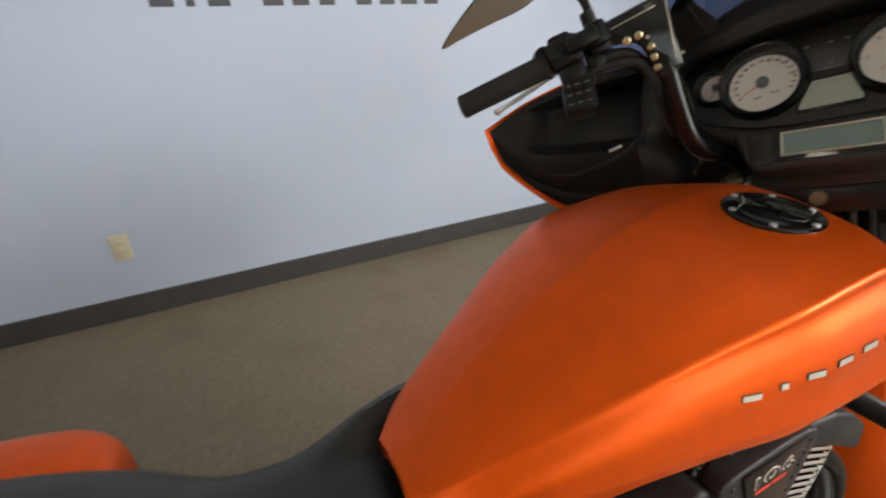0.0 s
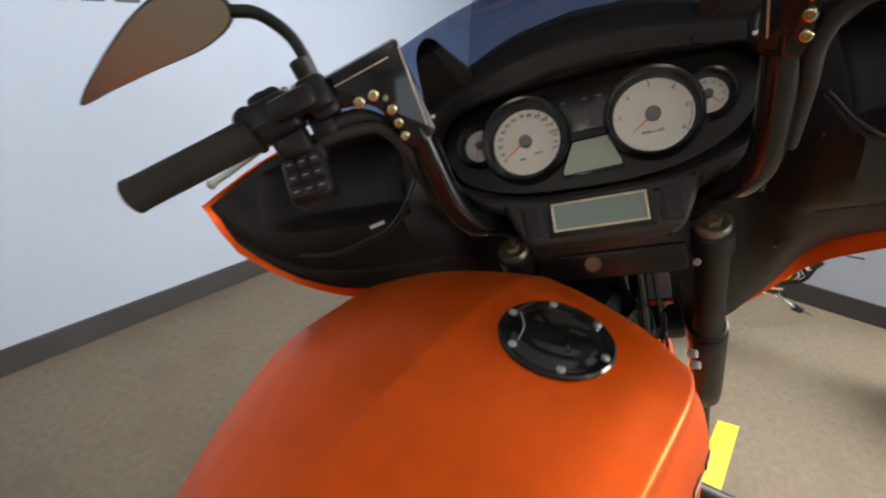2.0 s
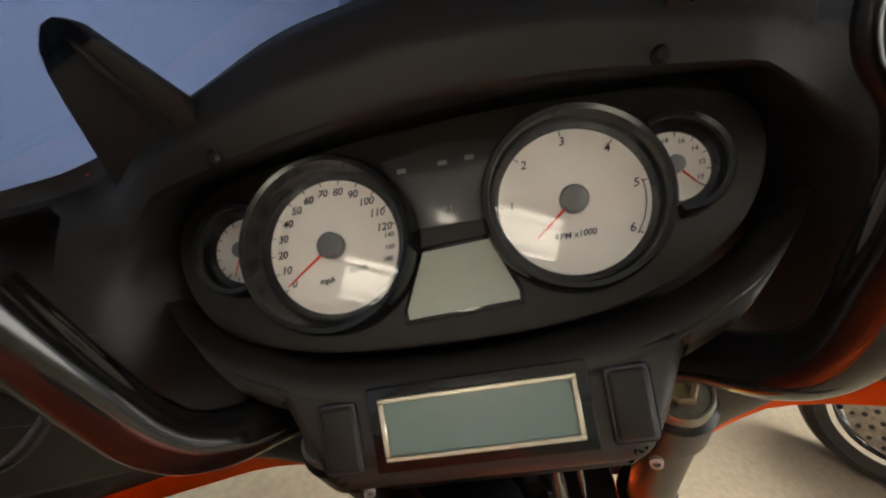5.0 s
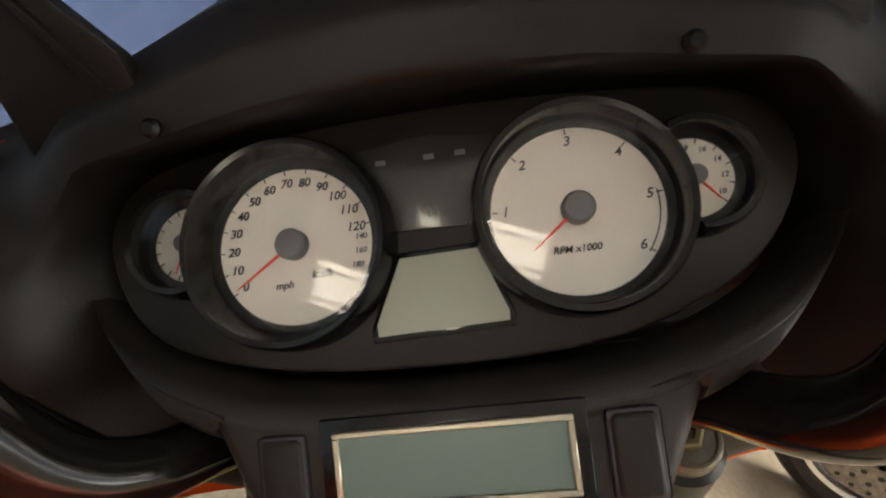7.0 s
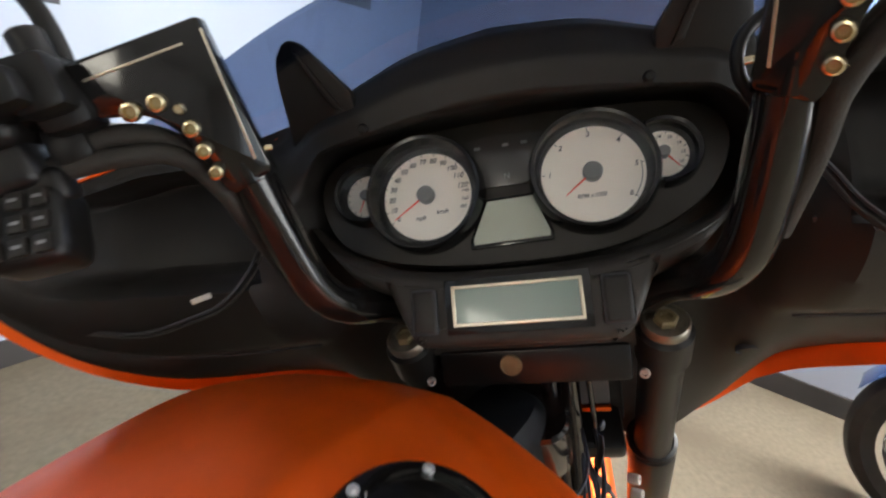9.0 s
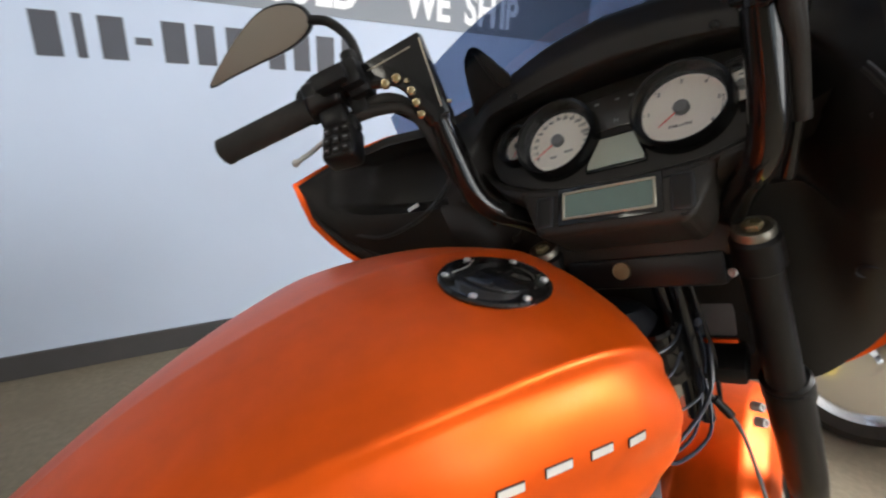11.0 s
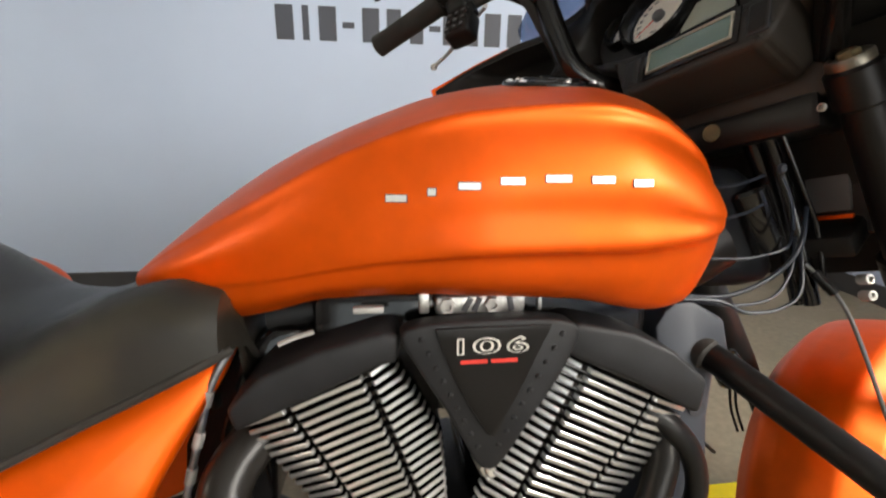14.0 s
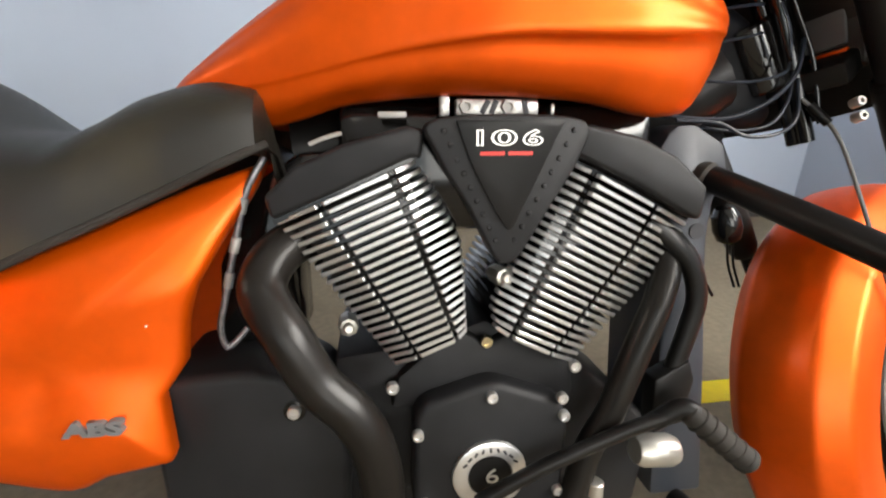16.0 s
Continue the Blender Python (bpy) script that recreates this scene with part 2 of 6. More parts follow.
def lettering(text, size, m, depth, mat, parent, name="lettering", shear=0.0, space=1.0, centre=True, bold=0.0):
    """Raised letters in the x-y plane of the pose m."""
    c = bpy.data.curves.new(name, "FONT")
    c.body, c.size, c.extrude, c.shear, c.space_character, c.resolution_u = text, size, depth, shear, space, 3
    c.offset = bold
    if centre:
        c.align_x, c.align_y = "CENTER", "CENTER"
    tmp = bpy.data.objects.new(name, c)
    me = bpy.data.meshes.new_from_object(tmp)
    bpy.data.objects.remove(tmp)
    bpy.data.curves.remove(c)
    me.transform(m)
    me.materials.clear()
    me.materials.append(mat)
    ob = new(name, me)
    if parent is not None:
        ob.parent = parent
    return ob

# ---- room ----
NORTH, EAST, WEST, SOUTH, HIGH = 2.19, 3.07, -4.5, -6.0, 3.1


def setting(name, bm, mat, label, category):
    return tagged(part(name, bm, mat, None, smooth=False), label, category, kind="structure")


setting("floor", box(WEST - 0.2, SOUTH - 0.2, -0.2, EAST + 0.2, NORTH + 0.2, 0), CARPET, "grey-brown speckled short-pile showroom carpet", "floor")
setting("wall_north", box(WEST - 0.2, NORTH, 0, EAST + 0.2, NORTH + 0.2, HIGH), WALL, "pale blue-white painted showroom wall with lettering", "wall")
setting("ceiling", box(WEST - 0.2, SOUTH - 0.2, HIGH, EAST + 0.2, NORTH + 0.2, HIGH + 0.2), CEIL, "plain pale grey showroom ceiling", "ceiling")


def pierced(x0, x1, z0, z1, holes, t):
    """A wall in x and z of thickness t with square openings through it."""
    xs = sorted({x0, x1, *(h[0] for h in holes), *(h[1] for h in holes)})
    zs = sorted({z0, z1, *(h[2] for h in holes), *(h[3] for h in holes)})
    out = []
    for a, b in zip(xs, xs[1:]):
        for c, d in zip(zs, zs[1:]):
            if not any(h[0] <= a and b <= h[1] and h[2] <= c and d <= h[3] for h in holes):
                out.append(box(a, 0, c, b, t, d))
    bm = merged(*out)
    bmesh.ops.remove_doubles(bm, verts=bm.verts, dist=1e-5)
    return bm


E_HOLE = (-3.4, 0.22, 1.45, 2.7)
S_HOLE = (-2.6, 3.0, 0.35, 2.75)
w = pierced(SOUTH, NORTH, 0, HIGH, [E_HOLE], 0.2)
setting("wall_east", moved(w, Matrix.Translation((EAST + 0.2, 0, 0)) @ Matrix.Rotation(radians(90), 4, "Z")), WALL, "pale painted showroom wall with a high window", "wall")
w = pierced(SOUTH, NORTH, 0, HIGH, [(-1.3, 0.05, 2.1, 2.95)], 0.2)
setting("wall_west", moved(w, Matrix.Translation((WEST, 0, 0)) @ Matrix.Rotation(radians(90), 4, "Z")), DIMMED_WALL, "unseen wall with a high window, greyed to cut bounced light", "wall")
w = pierced(WEST, EAST, 0, HIGH, [S_HOLE], 0.2)
setting("wall_south", moved(w, Matrix.Translation((0, SOUTH - 0.2, 0))), DIMMED_WALL, "unseen wall with a wide window, greyed to cut bounced light", "wall")
setting("baseboard", box(WEST, NORTH - 0.012, 0, EAST, NORTH + 0.02, 0.104, 0.003), BASE, "dark grey rubber baseboard along the wall", "baseboard")
w = box(EAST - 0.012, SOUTH, 0, EAST + 0.02, NORTH - 0.013, 0.104, 0.003)
setting("baseboard", w, BASE, "dark grey rubber baseboard along the wall", "baseboard")

# sign on the wall: grey band with white words above, a row of dark bars below
sign = tagged(part("wall_sign", box(-0.9, NORTH - 0.005, 1.467, 2.62, NORTH + 0.01, 2.2), BAND, None, smooth=False), "wide grey wall banner with white capital letters", "wall sign")
FACE = Matrix(((1, 0, 0, 0), (0, 0, -1, NORTH - 0.005), (0, 1, 0, 0), (0, 0, 0, 1)))


def on_wall(x, z, out=0.0):
    return Matrix.Translation((x, -out, z)) @ FACE


for text, x, size in (("WE BUY USED", 0.17, 0.200), ("WE SHIP", 1.475, 0.200)):
    for ch in text:
        if ch != " ":
            lettering(ch, size, on_wall(x + (0.055 if ch == "W" else 0.045), 1.572) @ Matrix.Diagonal((0.80, 1.05, 1, 1)), 0.001, WHITE_VINYL, sign, "letter", bold=0.0065)
        x += {" ": 0.062, "W": 0.128, "I": 0.058}.get(ch, 0.098)
digits = tagged(new("number_row"), "row of dark grey vinyl bars stuck to the wall", "wall lettering")
for x0, wd in ((0.02, 0.10), (0.14, 0.05), (0.215, 0.10), (0.415, 0.10), (0.53, 0.088), (0.64, 0.085), (0.80, 0.088), (0.905, 0.09), (1.005, 0.10), (1.12, 0.09)):
    part("bar", box(x0 + 0.012, NORTH - 0.002, 1.234, x0 + wd - 0.008, NORTH + 0.004, 1.383), DIGIT, digits, smooth=False)
for x0 in (0.335, 0.745):
    part("bar", box(x0, NORTH - 0.002, 1.292, x0 + 0.055, NORTH + 0.004, 1.318), DIGIT, digits, smooth=False)

outlet = tagged(part("wall_outlet", box(-0.35, NORTH - 0.006, 0.280, -0.282, NORTH + 0.01, 0.394, 0.003), IVORY, None), "ivory plastic double socket plate on the wall", "outlet")
for z in (0.316, 0.358):
    socket = part("socket", prism([(0.0165 * math.cos(a), 0.0135 * math.sin(a)) for a in np.linspace(0, 2 * math.pi, 20, endpoint=False)], 0.003, on_wall(-0.316, z, 0.001), 0.0008), IVORY, outlet)
    for dx in (-0.0065, 0.0065):
        part("slot", moved(box(-0.001, -0.004, 0, 0.001, 0.004, 0.0012), on_wall(-0.316 + dx, z + 0.002, 0.0042)), INK, socket)
part("screw", moved(rod((0, 0, 0), (0, 0, 0.001), 0.003, n=12), on_wall(-0.316, 0.337, 0.001)), ALU, outlet)

for pts in ([(1.15, 0.56), (1.95, 0.56), (1.95, 0.645), (1.15, 0.645)], [(1.30, 0.058), (1.925, 0.07), (1.905, 0.133), (1.30, 0.135)]):
    tagged(part("floor_tape", prism(pts, 0.0015, Matrix.Translation((0, 0, 0.0005))), YELLOW, None, smooth=False), "strip of yellow marking tape on the carpet", "floor tape", group="yellow floor tapes")

# windows
FRAME = material("white_window_frame", (0.62, 0.64, 0.66), 0.45, 0, 0, 0.03, 6)


def window(name, a0, a1, z0, z1, m, bars):
    """A framed shop window; a runs along the wall."""
    win = tagged(new(name), "wide bright shop window in a pale metal frame", "window", kind="structure")
    win.matrix_world = m
    t = 0.05
    for x0, x1, c0, c1 in ((a0, a1, z0, z0 + t), (a0, a1, z1 - t, z1), (a0, a0 + t, z0 + t, z1 - t), (a1 - t, a1, z0 + t, z1 - t)):
        part("window_frame", box(x0, 0.05, c0, x1, 0.14, c1, 0.004), FRAME, win)
    xs = np.linspace(a0 + t, a1 - t, bars + 1)
    for x in xs[1:-1]:
        part("mullion", box(x - 0.025, 0.055, z0 + t, x + 0.025, 0.135, z1 - t, 0.003), FRAME, win)
    for x0, x1 in zip(xs, xs[1:]):
        pane = part("pane", box(x0 + 0.02, 0.09, z0 + t, x1 - 0.02, 0.096, z1 - t), LENS, win, smooth=False)
        pane.visible_shadow = False
    return win


window("window_1", E_HOLE[0], E_HOLE[1], E_HOLE[2], E_HOLE[3], Matrix.Translation((EAST + 0.2, 0, 0)) @ Matrix.Rotation(radians(90), 4, "Z"), 3)
window("window_2", S_HOLE[0], S_HOLE[1], S_HOLE[2], S_HOLE[3], Matrix.Translation((0, SOUTH - 0.2, 0)), 3)
tagged(part("backdrop", box(EAST + 1.5, -7, -0.5, EAST + 1.52, 3, 5), BRIGHT_OUTSIDE, None, smooth=False), "bright hazy daylight outside the window", "backdrop", kind="structure")
tagged(part("backdrop", box(-6, SOUTH - 1.6, -0.5, 6, SOUTH - 1.58, 5), OUTSIDE, None, smooth=False), "bright hazy daylight outside the window", "backdrop", kind="structure")

W_HOLE = (-1.75, 0.05, 2.2, 2.78)
window("window_3", W_HOLE[0], W_HOLE[1], W_HOLE[2], W_HOLE[3], Matrix.Translation((WEST, 0, 0)) @ Matrix(((0, -1, 0, 0), (1, 0, 0, 0), (0, 0, 1, 0), (0, 0, 0, 1))), 1)
tagged(part("backdrop", box(WEST - 0.9, -3.0, 1.4, WEST - 0.88, 1.2, 4.4), HIGH_SUN, None, smooth=False), "bright warm sunlit haze outside the high window", "backdrop", kind="structure")

# ceiling lamps, added out of view with no known source behind them
for x, y, a, b in ((-1.5, -3.4, 0.25, 0.09), (1.2, -3.4, 0.25, 0.09)):
    lamp = tagged(new("ceiling_light"), "small white ceiling fixture, added out of view", "ceiling light", group="fluorescent ceiling fixtures")
    t = 0.03
    part("housing", merged(box(x - a - t, y - b - t, HIGH - 0.03, x + a + t, y - b, HIGH - 0.002), box(x - a - t, y + b, HIGH - 0.03, x + a + t, y + b + t, HIGH - 0.002), box(x - a - t, y - b, HIGH - 0.03, x - a, y + b, HIGH - 0.002), box(x + a, y - b, HIGH - 0.03, x + a + t, y + b, HIGH - 0.002)), FRAME, lamp, smooth=False)
    part("diffuser", box(x - a + 0.002, y - b + 0.002, HIGH - 0.02, x + a - 0.002, y + b - 0.002, HIGH - 0.003), TUBE, lamp, smooth=False)

# ---- motorcycle ----
RAKE, STEER, MID = radians(29), radians(25.5), 0.035
HEAD = Vector((0.921, 0, 0.969))
AXIS = Vector((-math.sin(RAKE), 0, math.cos(RAKE)))
DOWN = -AXIS
TURN = Matrix.Translation(HEAD) @ Matrix.Rotation(STEER, 4, AXIS) @ Matrix.Translation(-HEAD)
bike = tagged(new("motorcycle"), "orange and black touring motorcycle leaning on its side stand", "motorcycle")
bike.matrix_world = Matrix.Translation((0, 0.213, 0)) @ Matrix.Rotation(radians(-7), 4, "X")


def steer_part(name, bm, mat, parent=None, label="", **kw):
    """A part of the front end: built straight ahead, then turned with the handlebar."""
    return part(name, moved(bm, TURN), mat, parent or bike, label, **kw)


# tank: spine, upper crease, widest flank, lower crease and bottom edge along its length
t_zt = smooth_table((0.222, 0.311, 0.375, 0.44, 0.504, 0.569, 0.635, 0.70, 0.76, 0.82, 0.86, 0.89, 0.907), (0.774, 0.848, 0.892, 0.926, 0.953, 0.975, 0.987, 0.991, 0.986, 0.964, 0.932, 0.887, 0.845))
t_yc = smooth_table((0.222, 0.25, 0.28, 0.36, 0.48, 0.585, 0.70, 0.80, 0.85, 0.885, 0.907), (0.045, 0.07, 0.085, 0.118, 0.163, 0.190, 0.193, 0.173, 0.145, 0.095, 0.02))
t_zc = smooth_table((0.222, 0.28, 0.36, 0.475, 0.58, 0.70, 0.76, 0.82, 0.86, 0.907), (0.768, 0.803, 0.846, 0.903, 0.935, 0.944, 0.934, 0.903, 0.870, 0.842))
t_ys = smooth_table((0.222, 0.26, 0.36, 0.511, 0.61, 0.725, 0.80, 0.836, 0.87, 0.895, 0.907), (0.05, 0.09, 0.137, 0.185, 0.208, 0.210, 0.197, 0.181, 0.147, 0.09, 0.022))
t_zs = smooth_table((0.222, 0.36, 0.51, 0.61, 0.725, 0.836, 0.907), (0.762, 0.810, 0.858, 0.876, 0.874, 0.845, 0.838))
t_zl = smooth_table((0.222, 0.36, 0.517, 0.622, 0.73, 0.817, 0.907), (0.756, 0.776, 0.806, 0.815, 0.816, 0.822, 0.834))
t_zb = smooth_table((0.222, 0.341, 0.382, 0.44, 0.56, 0.69, 0.79, 0.825, 0.85, 0.875, 0.907), (0.750, 0.728, 0.736, 0.752, 0.760, 0.754, 0.737, 0.741, 0.765, 0.80, 0.828))


def tank_section(x):
    zt, yc, zc, ys, zs, zl, zb = t_zt(x), t_yc(x), t_zc(x), t_ys(x), t_zs(x), t_zl(x), t_zb(x)
    front = ease(x, (0.45, 0.66, 0.82, 0.89), (0, 1, 1, 0))
    h, g, k = zt - zc, zc - zs, zl - zb
    pts = [(0, zt), (0.05 * yc, zt - 0.02 * h), (0.35 * yc, zt - 0.17 * h), (0.72 * yc, zt - 0.50 * h), (0.94 * yc, zc + 0.13 * h), (yc, zc)]
    pts += [(yc + 0.22 * (ys - yc) - 0.003 * front, zc - 0.20 * g), (yc + 0.68 * (ys - yc) - 0.001 * front, zc - 0.55 * g)]
    pts += [(ys, zs), (0.998 * ys - 0.002 * front, 0.5 * zs + 0.5 * zl), (0.985 * ys + 0.003 * front, zl)]
    pts += [(0.965 * ys - 0.004 * front, zl - 0.14 * k), (0.925 * ys - 0.003 * front, zl - 0.55 * k), (0.83 * ys, zb + 0.008), (0.70 * ys, zb), (0.4 * ys, zb + 0.012), (0, zb + 0.016)]
    return [(v.y, v.z) for v in spline([(0, y, z) for y, z in pts], 4)]


TX0, TX1 = 0.222, 0.907


def tank_x(u):
    """Stations drawn together at the two ends."""
    return TX0 + (TX1 - TX0) * (0.5 - 0.5 * math.cos(math.pi * u)) * 0.6 + (TX1 - TX0) * u * 0.4


tank_cache = {}


def tank_point(u, v):
    """v from the underside on one flank over the top to the underside on the other."""
    if u not in tank_cache:
        tank_cache[u] = tank_section(tank_x(u))
    s = tank_cache[u]
    n = len(s) - 1
    k = round(v * 2 * n)
    y, z = s[n - k] if k <= n else s[k - n]
    return Vector((tank_x(u), MID + (-y if k <= n else y), z))


def tank_flank(x, z):
    """Where the tank's right flank lies at that x and z: the place and the outward way."""
    def at(x, z):
        s = tank_section(x)
        ys = [(-y, zz) for y, zz in s if zz > t_zl(x) - 0.02 and y > 0.3 * t_ys(x)]
        ys.sort(key=lambda q: q[1])
        return float(np.interp(z, [q[1] for q in ys], [q[0] for q in ys])) + MID
    p = Vector((x, at(x, z), z))
    dx, dz = (at(x + 0.01, z) - at(x - 0.01, z)) / 0.02, (at(x, z + 0.006) - at(x, z - 0.006)) / 0.012
    return p, Vector((dx, -1, dz)).normalized()


n_sec = len(tank_section(0.5)) - 1
tank = part("fuel_tank", sheet(tank_point, 72, 2 * n_sec, wrap=True), ORANGE, bike, "satin metallic orange teardrop fuel tank", angle=70)

# seven plain silver badge bars with dark edges along the flank
for x, z, w in ((0.513, 0.861, 0.019), (0.544, 0.867, 0.007), (0.576, 0.8725, 0.019), (0.613, 0.877, 0.021), (0.654, 0.879, 0.023), (0.695, 0.878, 0.021), (0.733, 0.875, 0.019)):
    p, n = tank_flank(x, z)
    for grow, up, mat in ((0.0014, 0.0, INK), (0.0, 0.0005, SILVER)):
        a, b = (w + grow) / 2, (0.0060 + grow) / 2
        bm = prism([(-a, -b), (a, -b), (a, b), (-a, b)], 0.0010, frame_at(p + n * up, n))
        part("badge_bar", bm, mat, tank, "plain silver badge bar with a dark edge" if mat is SILVER else "", smooth=False)

# filler cap
def tank_top(x, y):
    sec = [q for q in tank_section(x) if q[1] >= t_zc(x)]
    return float(np.interp(abs(y - MID), [q[0] for q in sec], [q[1] for q in sec]))


CAP_X, CAP_Y = 0.689, -0.046
cap_n = Vector((-(tank_top(CAP_X + 0.04, CAP_Y) - tank_top(CAP_X - 0.04, CAP_Y)) / 0.08, -(tank_top(CAP_X, CAP_Y + 0.04) - tank_top(CAP_X, CAP_Y - 0.04)) / 0.08, 1)).normalized()
CAP = Vector((CAP_X, CAP_Y, tank_top(CAP_X, CAP_Y))) - cap_n * 0.0015
cm = frame_at(CAP, cap_n, (1, 0, 0))
cap = part("filler_cap", moved(lathe([(0.0, -0.012), (0.0535, -0.012), (0.0535, 0.001), (0.0515, 0.003), (0.041, 0.0032), (0.039, 0.0048), (0.036, 0.0055), (0.0, 0.0055)], 48), cm), GLOSS_BLACK, bike, "round gloss black filler cap with six screws")
for k in range(6):
    a = radians(60 * k + 62)
    part("screw", moved(lathe([(0, 0.0058), (0.0019, 0.0052), (0.0022, 0.0045), (0.0039, 0.0045), (0.0039, 0.002)], 14), cm @ Matrix.Translation((0.0462 * math.cos(a), 0.0462 * math.sin(a), 0))), ALU, cap, "polished cap screw")
flap = part("key_cover", moved(prism(curve2([(-0.026, -0.020), (0.010, -0.028), (0.030, -0.012), (0.030, 0.012), (0.010, 0.028), (-0.026, 0.020)], 4), 0.0022, bevel=0.0008), cm @ Matrix.Translation((0.006, 0, 0.005)) @ Matrix.Rotation(0.5, 4, "Z")), GLOSS_BLACK, cap, "gloss black lock flap")
part("flap_groove", moved(tube([(-0.034, -0.020, 0.0056), (-0.030, 0.0, 0.0058), (-0.034, 0.020, 0.0056)], 0.0006, 6), cm @ Matrix.Rotation(0.5, 4, "Z")), PALE_METAL, flap)
part("thumb_rib", moved(box(-0.002, -0.022, 0.0065, 0.002, 0.022, 0.0095, 0.0012), cm @ Matrix.Translation((0.010, 0, 0)) @ Matrix.Rotation(0.5, 4, "Z")), GLOSS_BLACK, flap)

# front wheel and fender
WHEEL = Vector((1.335, 0, 0.298))
SPIN = Matrix.Translation(WHEEL) @ Matrix.Rotation(radians(90), 4, "X")
wheel = steer_part("front_wheel", moved(lathe([(0.215, -0.045), (0.225, -0.05), (0.228, -0.04), (0.205, -0.025), (0.2, 0), (0.205, 0.025), (0.228, 0.04), (0.225, 0.05), (0.215, 0.045), (0.19, 0.02), (0.19, -0.02), (0.215, -0.045)], 48), SPIN), SATIN_BLACK, None, "black cast front wheel")
steer_part("tyre", moved(lathe([(0.222, -0.048), (0.25, -0.064), (0.280, -0.052), (0.297, -0.02), (0.299, 0), (0.297, 0.02), (0.280, 0.052), (0.25, 0.064), (0.222, 0.048)], 56), SPIN), RUBBER, wheel, "black rubber tyre")
steer_part("hub", rod(WHEEL + Vector((0, -0.07, 0)), WHEEL + Vector((0, 0.07, 0)), 0.035), SATIN_BLACK, wheel)
for k in range(5):
    a = 2 * math.pi * k / 5
    steer_part("spoke", rod(WHEEL + 0.03 * Vector((math.cos(a), 0, math.sin(a))), WHEEL + 0.2 * Vector((math.cos(a), 0, math.sin(a))), 0.02, 0.014), SATIN_BLACK, wheel)
for s in (-1, 1):
    steer_part("brake_disc", moved(lathe([(0.09, 0.0), (0.15, 0.0), (0.15, 0.004), (0.09, 0.004), (0.09, 0)], 40), Matrix.Translation((0, 0.062 * s, 0)) @ SPIN), ALU, wheel, "steel brake disc")

F_C = (0, 0.20, 0.44, 0.50, 0.56, 0.80, 0.95, 1.0)
F_R = (0.342, 0.3415, 0.338, 0.3355, 0.330, 0.303, 0.265, 0.242)
F_Y = (0, 0.021, 0.046, 0.052, 0.058, 0.083, 0.092, 0.0925)


def fender(u, v):
    """A flat crown, a creased edge on each side and deep flanks."""
    a = radians(-20 + u * 228)
    c = (v - 0.5) * 2
    w = ease(u, (0, 0.12, 0.7, 1), (0.8, 1, 1, 0.92))
    r, y = ease(abs(c), F_C, F_R), ease(abs(c), F_C, F_Y)
    return Vector((WHEEL.x + r * math.cos(a), math.copysign(w * y, c), WHEEL.z + r * math.sin(a)))


front_fender = steer_part("front_fender", thick(sheet(fender, 56, 50), 0.004), ORANGE, None, "orange valanced front fender")

# ---- fairing ----
f_zb = smooth_table((0, 0.09, 0.14, 0.2, 0.25, 0.3, 0.35, 0.4, 0.44, 0.47, 0.5, 0.508), (1.0, 0.97, 0.905, 0.928, 0.946, 0.950, 0.957, 0.974, 1.010, 1.054, 1.099, 1.125))
f_xb = smooth_table((0, 0.09, 0.14, 0.2, 0.25, 0.3, 0.35, 0.4, 0.44, 0.47, 0.5, 0.508), (0.93, 0.97, 1.01, 1.005, 0.995, 0.972, 0.947, 0.912, 0.868, 0.838, 0.822, 0.82))
f_zt = smooth_table((0, 0.07, 0.14, 0.22, 0.26, 0.3, 0.37, 0.41, 0.45, 0.508), (1.272, 1.265, 1.244, 1.219, 1.213, 1.212, 1.211, 1.201, 1.187, 1.15))
f_xt = smooth_table((0, 0.14, 0.3, 0.36, 0.45, 0.508), (0.96, 0.952, 0.95, 0.93, 0.87, 0.808))
# lower lip of the inner panel, further ahead and lower
f_zl = smooth_table((0, 0.13, 0.166, 0.2, 0.2255, 0.252, 0.272, 0.312, 0.35, 0.4, 0.42, 0.45, 0.48, 0.5, 0.508), (0.735, 0.742, 0.752, 0.778, 0.799, 0.838, 0.876, 0.913, 0.934, 0.962, 0.977, 1.018, 1.063, 1.090, 1.12))
f_xl = smooth_table((0, 0.166, 0.2, 0.2255, 0.252, 0.272, 0.312, 0.35, 0.4, 0.42, 0.45, 0.48, 0.5, 0.508), (1.13, 1.126, 1.125, 1.122, 1.105, 1.078, 1.022, 0.975, 0.917, 0.897, 0.855, 0.830, 0.823, 0.82))
MV = (0, 0.12, 0.40, 0.62, 0.66, 0.70, 0.74, 0.86, 0.95, 1.0)
MX = (0.955, 1.005, 1.005, 1.0, 0.985, 0.945, 0.930, 0.929, 0.942, 0.96)
MZ = (1.0, 1.03, 1.08, 1.19, 1.200, 1.203, 1.207, 1.235, 1.262, 1.272)


def fairing_in(u, v):
    """A lower lip up to a ledge, and the bowl above it."""
    if v < 0.25:
        ledge = fairing_bowl(u, 0.10)
        a = abs(ledge.y)
        low = Vector((f_xl(a), ledge.y, f_zl(a)))
        k = v / 0.25
        p = low.lerp(ledge, k)
        p.x -= 0.006 * math.sin(math.pi * k) * ease(a, (0.15, 0.22, 0.42, 0.5), (0, 1, 1, 0))
        return p
    return fairing_bowl(u, 0.10 + 0.90 * (v - 0.25) / 0.75)


